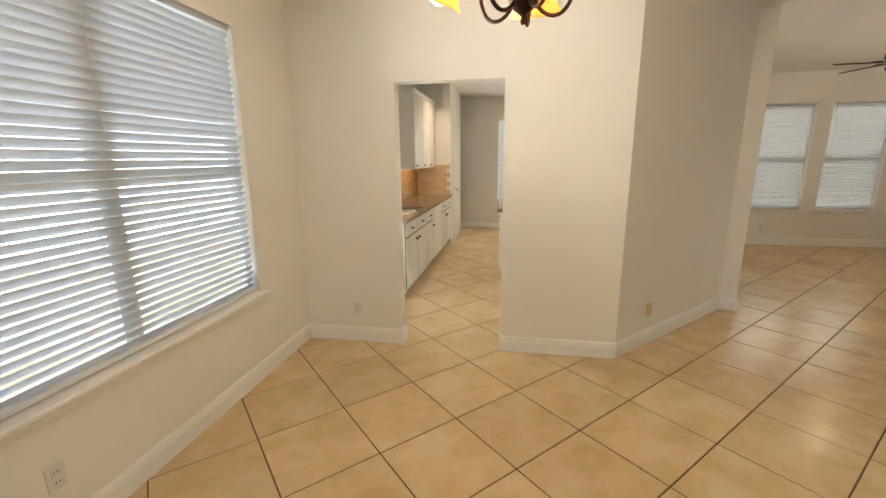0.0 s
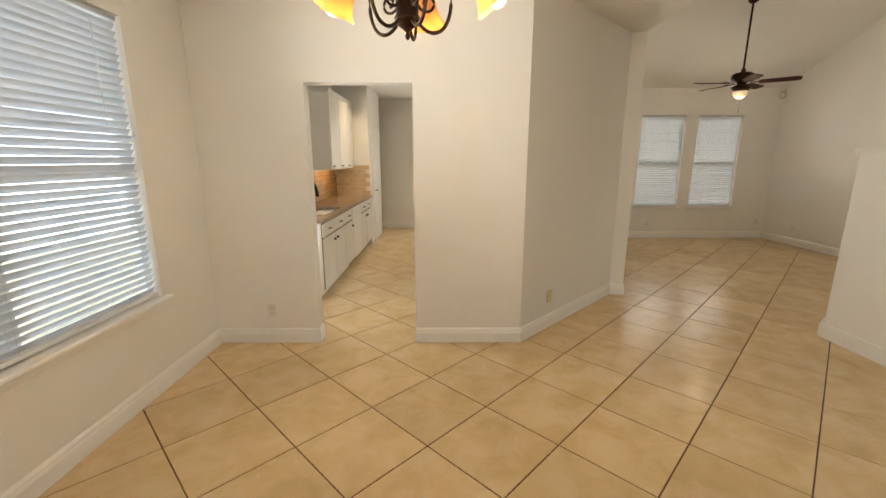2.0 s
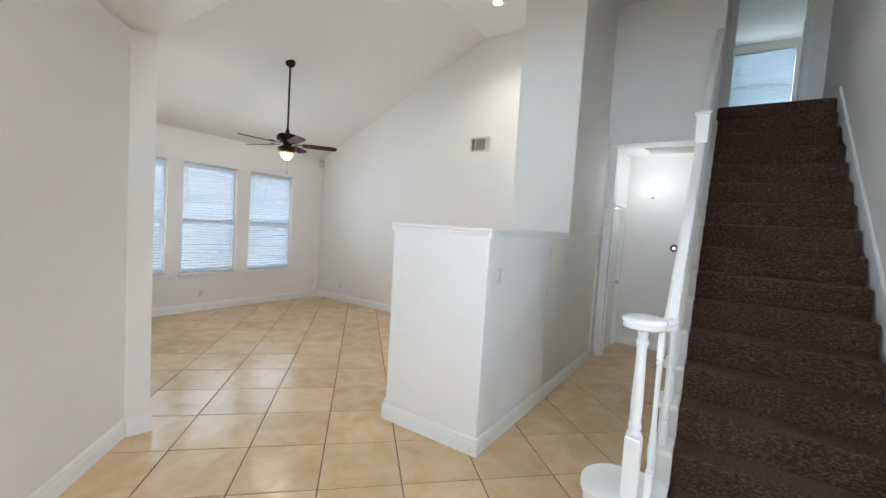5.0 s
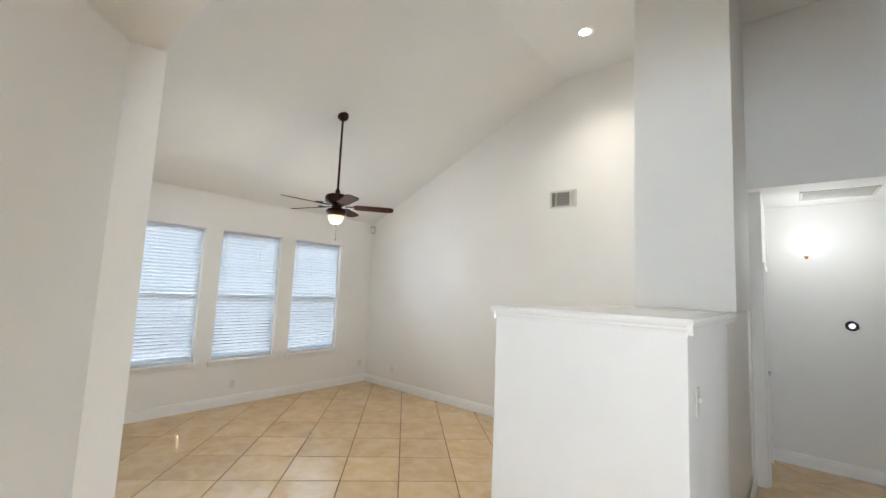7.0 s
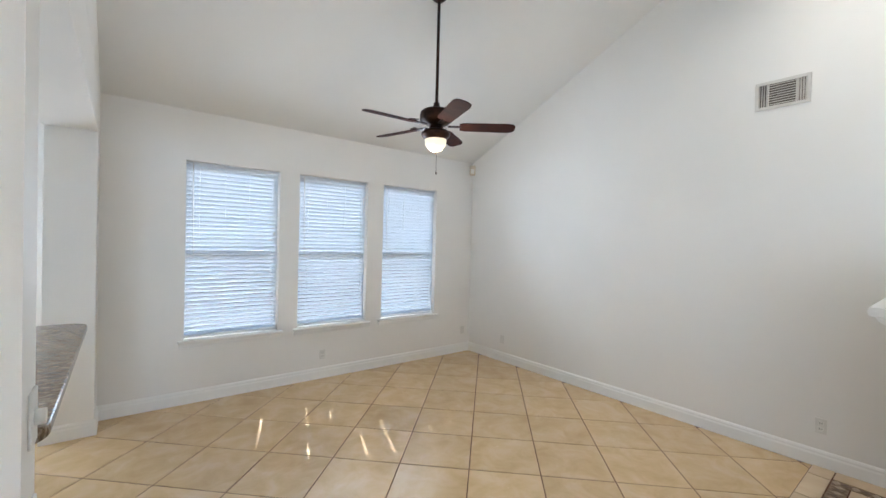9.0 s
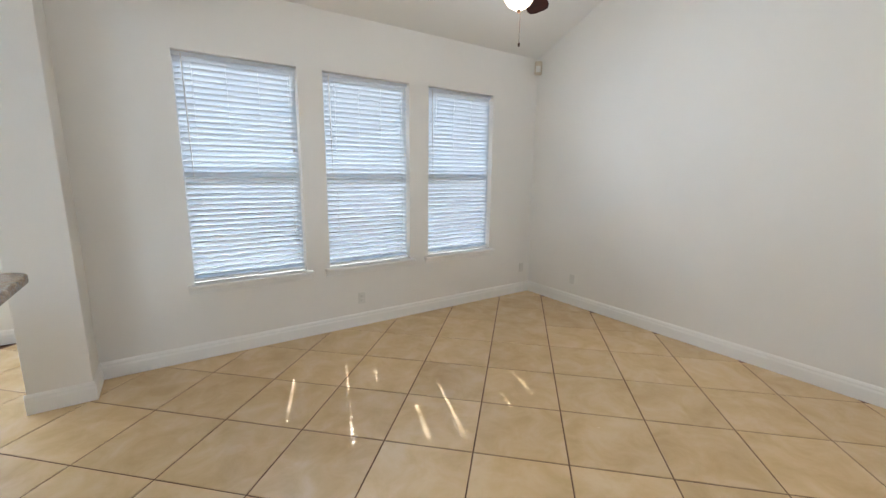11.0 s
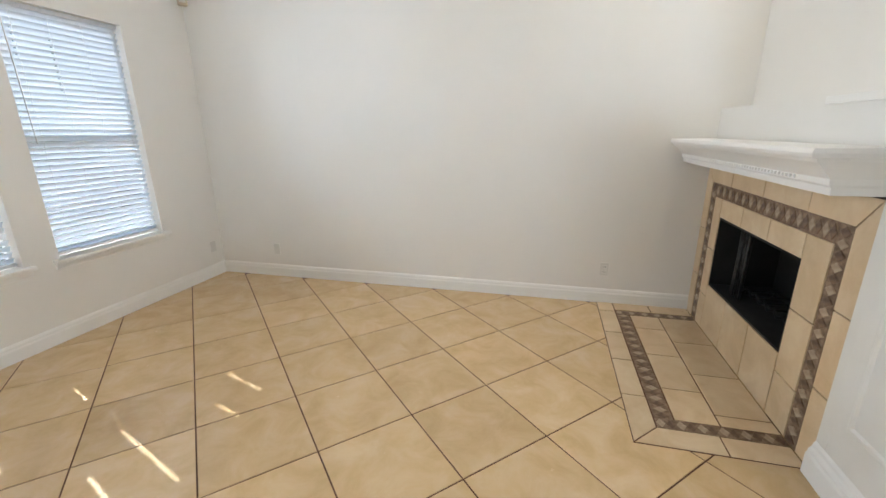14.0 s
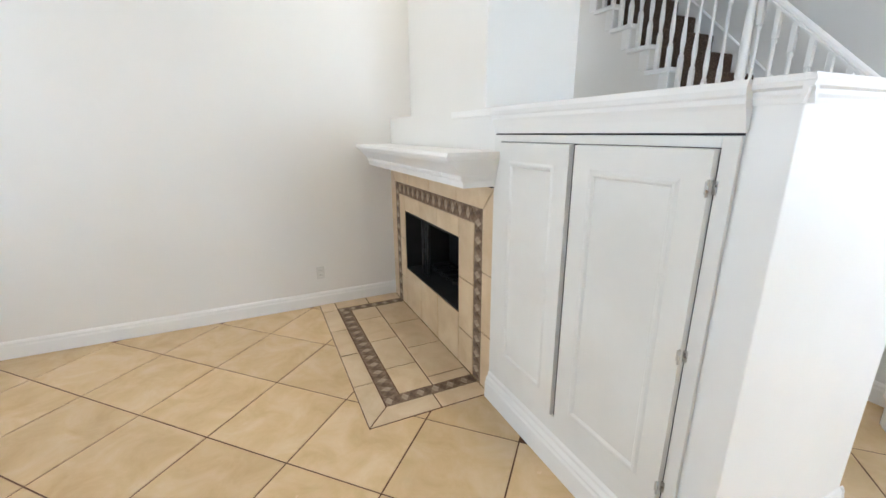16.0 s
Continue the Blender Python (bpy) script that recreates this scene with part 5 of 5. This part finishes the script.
part("pump", joined(turned([(0.0, 0.0), (0.020, 0.0), (0.016, 0.012), (0.009, 0.02), (0.008, 0.07), (0.0, 0.07)], 14), tube([(0, 0, 0.066), (0.05, 0, 0.072)], 0.006, 8)), BRONZE, soap)


def upper_unit(y0, y1, doors, z0=1.40, z1=2.46):
    u = thing("wall_cabinet", "white painted upper kitchen cabinet with small dark knobs", "cabinet", "kitchen cabinets")
    part("carcass", block(XW + 0.001, y0, z0, -1.15, y1, z1, 0.002), CABINET, u)
    part("crown", extruded([(0, 0), (0.008, 0), (0.02, 0.025), (0.03, 0.045), (0, 0.05)], (-1.15, y0, z1 + 0.001), (-1.15, y1, z1 + 0.001), out=(1, 0, 0)), CABINET, u)
    w = (y1 - y0) / doors
    for k in range(doors):
        a, b2 = y0 + k * w + 0.008, y0 + (k + 1) * w - 0.008
        d = part("door", block(-1.15, a, z0 + 0.015, -1.13, b2, z1 - 0.015, 0.004), CABINET, u)
        part("pull", tube([(-1.129, a + 0.03, z0 + 0.05), (-1.110, a + 0.045, z0 + 0.05), (-1.110, a + 0.085, z0 + 0.05), (-1.129, a + 0.10, z0 + 0.05)], 0.008, 8), BRONZE, d, "dark bronze pull")


upper_unit(4.37, 5.01, 2, 1.31, 2.27)
upper_unit(5.98, 6.50, 1)
upper_unit(6.50, 7.475, 2)
SPLASH = tile_material("splash_tile", (0.24, 0.14, 0.065), (0.37, 0.23, 0.11), (0.45, 0.31, 0.17), 0.35)
backsplash = tagged(new("backsplash"), "brown stone tile backsplash above the counter", kind="structure")
part("splash_base", block(XW + 0.0005, 4.34, CTR + 0.001, XW + 0.004, 7.482, 1.30), GROUT, backsplash)
tm = mesh_of("tile", block(0, 0.002, 0.002, 0.008, 0.148, 0.073, 0.0015, 1), SPLASH)
for r in range(6):
    for c in range(21):
        y = 4.34 + c * 0.15 - (0.075 if r % 2 else 0)
        z = CTR + 0.003 + r * 0.0755
        if y < 4.34 or y + 0.15 > 7.49 or (z + 0.07 > 1.30 and y < 5.02):
            continue
        o = new("tile", tm)
        o.parent = backsplash
        o.matrix_basis = pose(XW + 0.004, y, z)
tm2 = mesh_of("tile", block(0.002, -0.008, 0.002, 0.148, 0.0, 0.073, 0.0015, 1), STONE_TILE)
for r in range(7):
    for c in range(4):
        x = XW + 0.012 + c * 0.15 - (0.075 if r % 2 else 0)
        if x < XW + 0.01:
            x = XW + 0.012
        o = new("tile", tm2)
        o.parent = backsplash
        o.matrix_basis = pose(x, 7.5, CTR + 0.003 + r * 0.0755)
under = bpy.data.lights.new("under_cabinet_lamp", "AREA")
under.shape, under.size, under.size_y, under.energy, under.color = "RECTANGLE", 0.08, 0.9, 0.5, (1.0, 0.62, 0.28)
new("under_cabinet_lamp", under).matrix_world = pose(-1.32, 6.6, 1.392)
struct("wall_pantry", block(XW, 7.5, 0, -0.86, 8.85, CEILING, 0.003), WALL, "cream pantry wall at the end of the counter")
pantry = tagged(new("door_2"), "white pantry door with a small knob", kind="structure")
part("door_leaf", block(-0.858, 7.86, 0.01, -0.838, 8.60, 2.04, 0.003), TRIM, pantry)
part("door_casing", joined(block(-0.859, 7.79, 0, -0.842, 7.858, 2.11, 0.003), block(-0.859, 8.602, 0, -0.842, 8.67, 2.11, 0.003), block(-0.859, 7.858, 2.045, -0.842, 8.602, 2.11, 0.003)), TRIM, pantry)
part("door_knob", turned([(0.0, 0.0), (0.02, 0.0), (0.012, 0.02), (0.026, 0.04), (0.020, 0.055), (0.0, 0.06)], 14), CHROME, pantry).matrix_basis = pose(-0.838, 7.94, 0.97, 0, 90, 0)
peninsula = thing("kitchen_island", "white painted island cabinet with a granite top", "island")
part("carcass", joined(block(0.125, 5.42, 0.10, 0.95, 6.9, 0.872, 0.003), block(0.19, 5.48, 0.001, 0.90, 6.84, 0.10)), CABINET, peninsula)
part("end_panel", block(0.108, 5.45, 0.12, 0.125, 5.95, 0.69, 0.004), CABINET, peninsula)
part("drawer_front", block(0.108, 5.45, 0.71, 0.125, 5.95, 0.85, 0.004), CABINET, peninsula)
part("pull", tube([(0.107, 5.62, 0.78), (0.085, 5.65, 0.78), (0.085, 5.73, 0.78), (0.107, 5.76, 0.78)], 0.007, 8), BRONZE, peninsula, "dark bronze pull")
part("island_top", block(0.075, 5.37, 0.873, 0.99, 6.94, CTR, 0.008), GRANITE, peninsula, "polished granite top")
bar = thing("breakfast_bar", "raised bar with a polished brown granite top and rounded corners", "bar counter")
struct("wall_bar", block(1.93, 4.70, 0, 2.05, 6.90, 1.03, 0.003), WALL, "half wall under the breakfast bar")
r = 0.10
corner = lambda cx, cy, a0: [(cx + r * math.cos(math.radians(a0 + d)), cy + r * math.sin(math.radians(a0 + d))) for d in range(0, 91, 15)]
slab = prism([(1.90, 5.06)] + corner(2.525 - r, 5.06 + r, 270) + corner(2.525 - r, 6.92 - r, 0) + [(1.90, 6.92)], 1.031, 1.072)
bmesh.ops.bevel(slab, geom=[e for e in slab.edges if abs(e.verts[0].co.z - e.verts[1].co.z) < 1e-6], offset=0.010, segments=3, affect="EDGES", profile=0.5)
part("granite_top", slab, GRANITE, bar)

# landing doorway casing
struct("trim_landing", joined(block(7.984, 0.46, 3.2, 7.999, 0.53, 5.28, 0.003), block(7.984, 1.24, 3.2, 7.999, 1.31, 5.28, 0.003), block(7.984, 0.53, 5.23, 7.999, 1.24, 5.28, 0.003)), TRIM, "white door casing on the landing")

# ---- floor tiles ----
PITCH, U0, V0, LAID = 0.5131, 0.1137, 0.1150, radians(0.327)
h = PITCH / 2 - 0.0036
c = 0.0025


def tile_bm():
    bm = bmesh.new()
    rings = [[bm.verts.new((sx * q, sy * q, z)) for sx, sy in ((-1, -1), (1, -1), (1, 1), (-1, 1))] for q, z in ((h, -0.006), (h, -0.0018), (h - c, 0.0))]
    for p, q in zip(rings, rings[1:]):
        for k in range(4):
            bm.faces.new((p[k], p[(k + 1) % 4], q[(k + 1) % 4], q[k]))
    bm.faces.new(rings[2])
    return bm


tile_me = mesh_of("tile", tile_bm(), TILE)
floor = bpy.data.objects["floor"]
rest = bmesh.new()
rt = random.Random(5)
made = 0
for i in range(-12, 30):
    for j in range(-18, 24):
        p, q = (i + 0.5) * PITCH, (j + 0.5) * PITCH
        u, v = U0 + p * math.cos(LAID) - q * math.sin(LAID), V0 + p * math.sin(LAID) + q * math.cos(LAID)
        x, y = (u - v) * S2, (u + v) * S2
        inside = (XW - 0.3 < x < 2.6 and -3.0 < y < NOOK_Y + 0.2) or (2.5 < x < XE + 0.25 and -3.0 < y < YN + 0.3) or (XE < x < 8.5 and 0.95 < y < 2.75)
        if not inside or (x > 4.4 and y < 0.95) or (x < -1.3 and 4.6 < y < 8.7) or (4.1 < x < 6.8 and 2.75 < y < 3.2):
            continue
        z = rt.uniform(-0.0006, 0.0)
        m = pose(x, y, z, rt.uniform(-0.05, 0.05), rt.uniform(-0.05, 0.05), 45 + math.degrees(LAID))
        if y > 0.3 and made < 300:
            o = new("tile", tile_me)
            o.parent = floor
            o.matrix_basis = m
            made += 1
        else:
            b2 = tile_bm()
            b2.transform(m)
            me = bpy.data.meshes.new("tmp")
            b2.to_mesh(me)
            b2.free()
            rest.from_mesh(me)
            bpy.data.meshes.remove(me)
o = part("tile_field", rest, TILE, floor)
o["kind"] = "stuff"
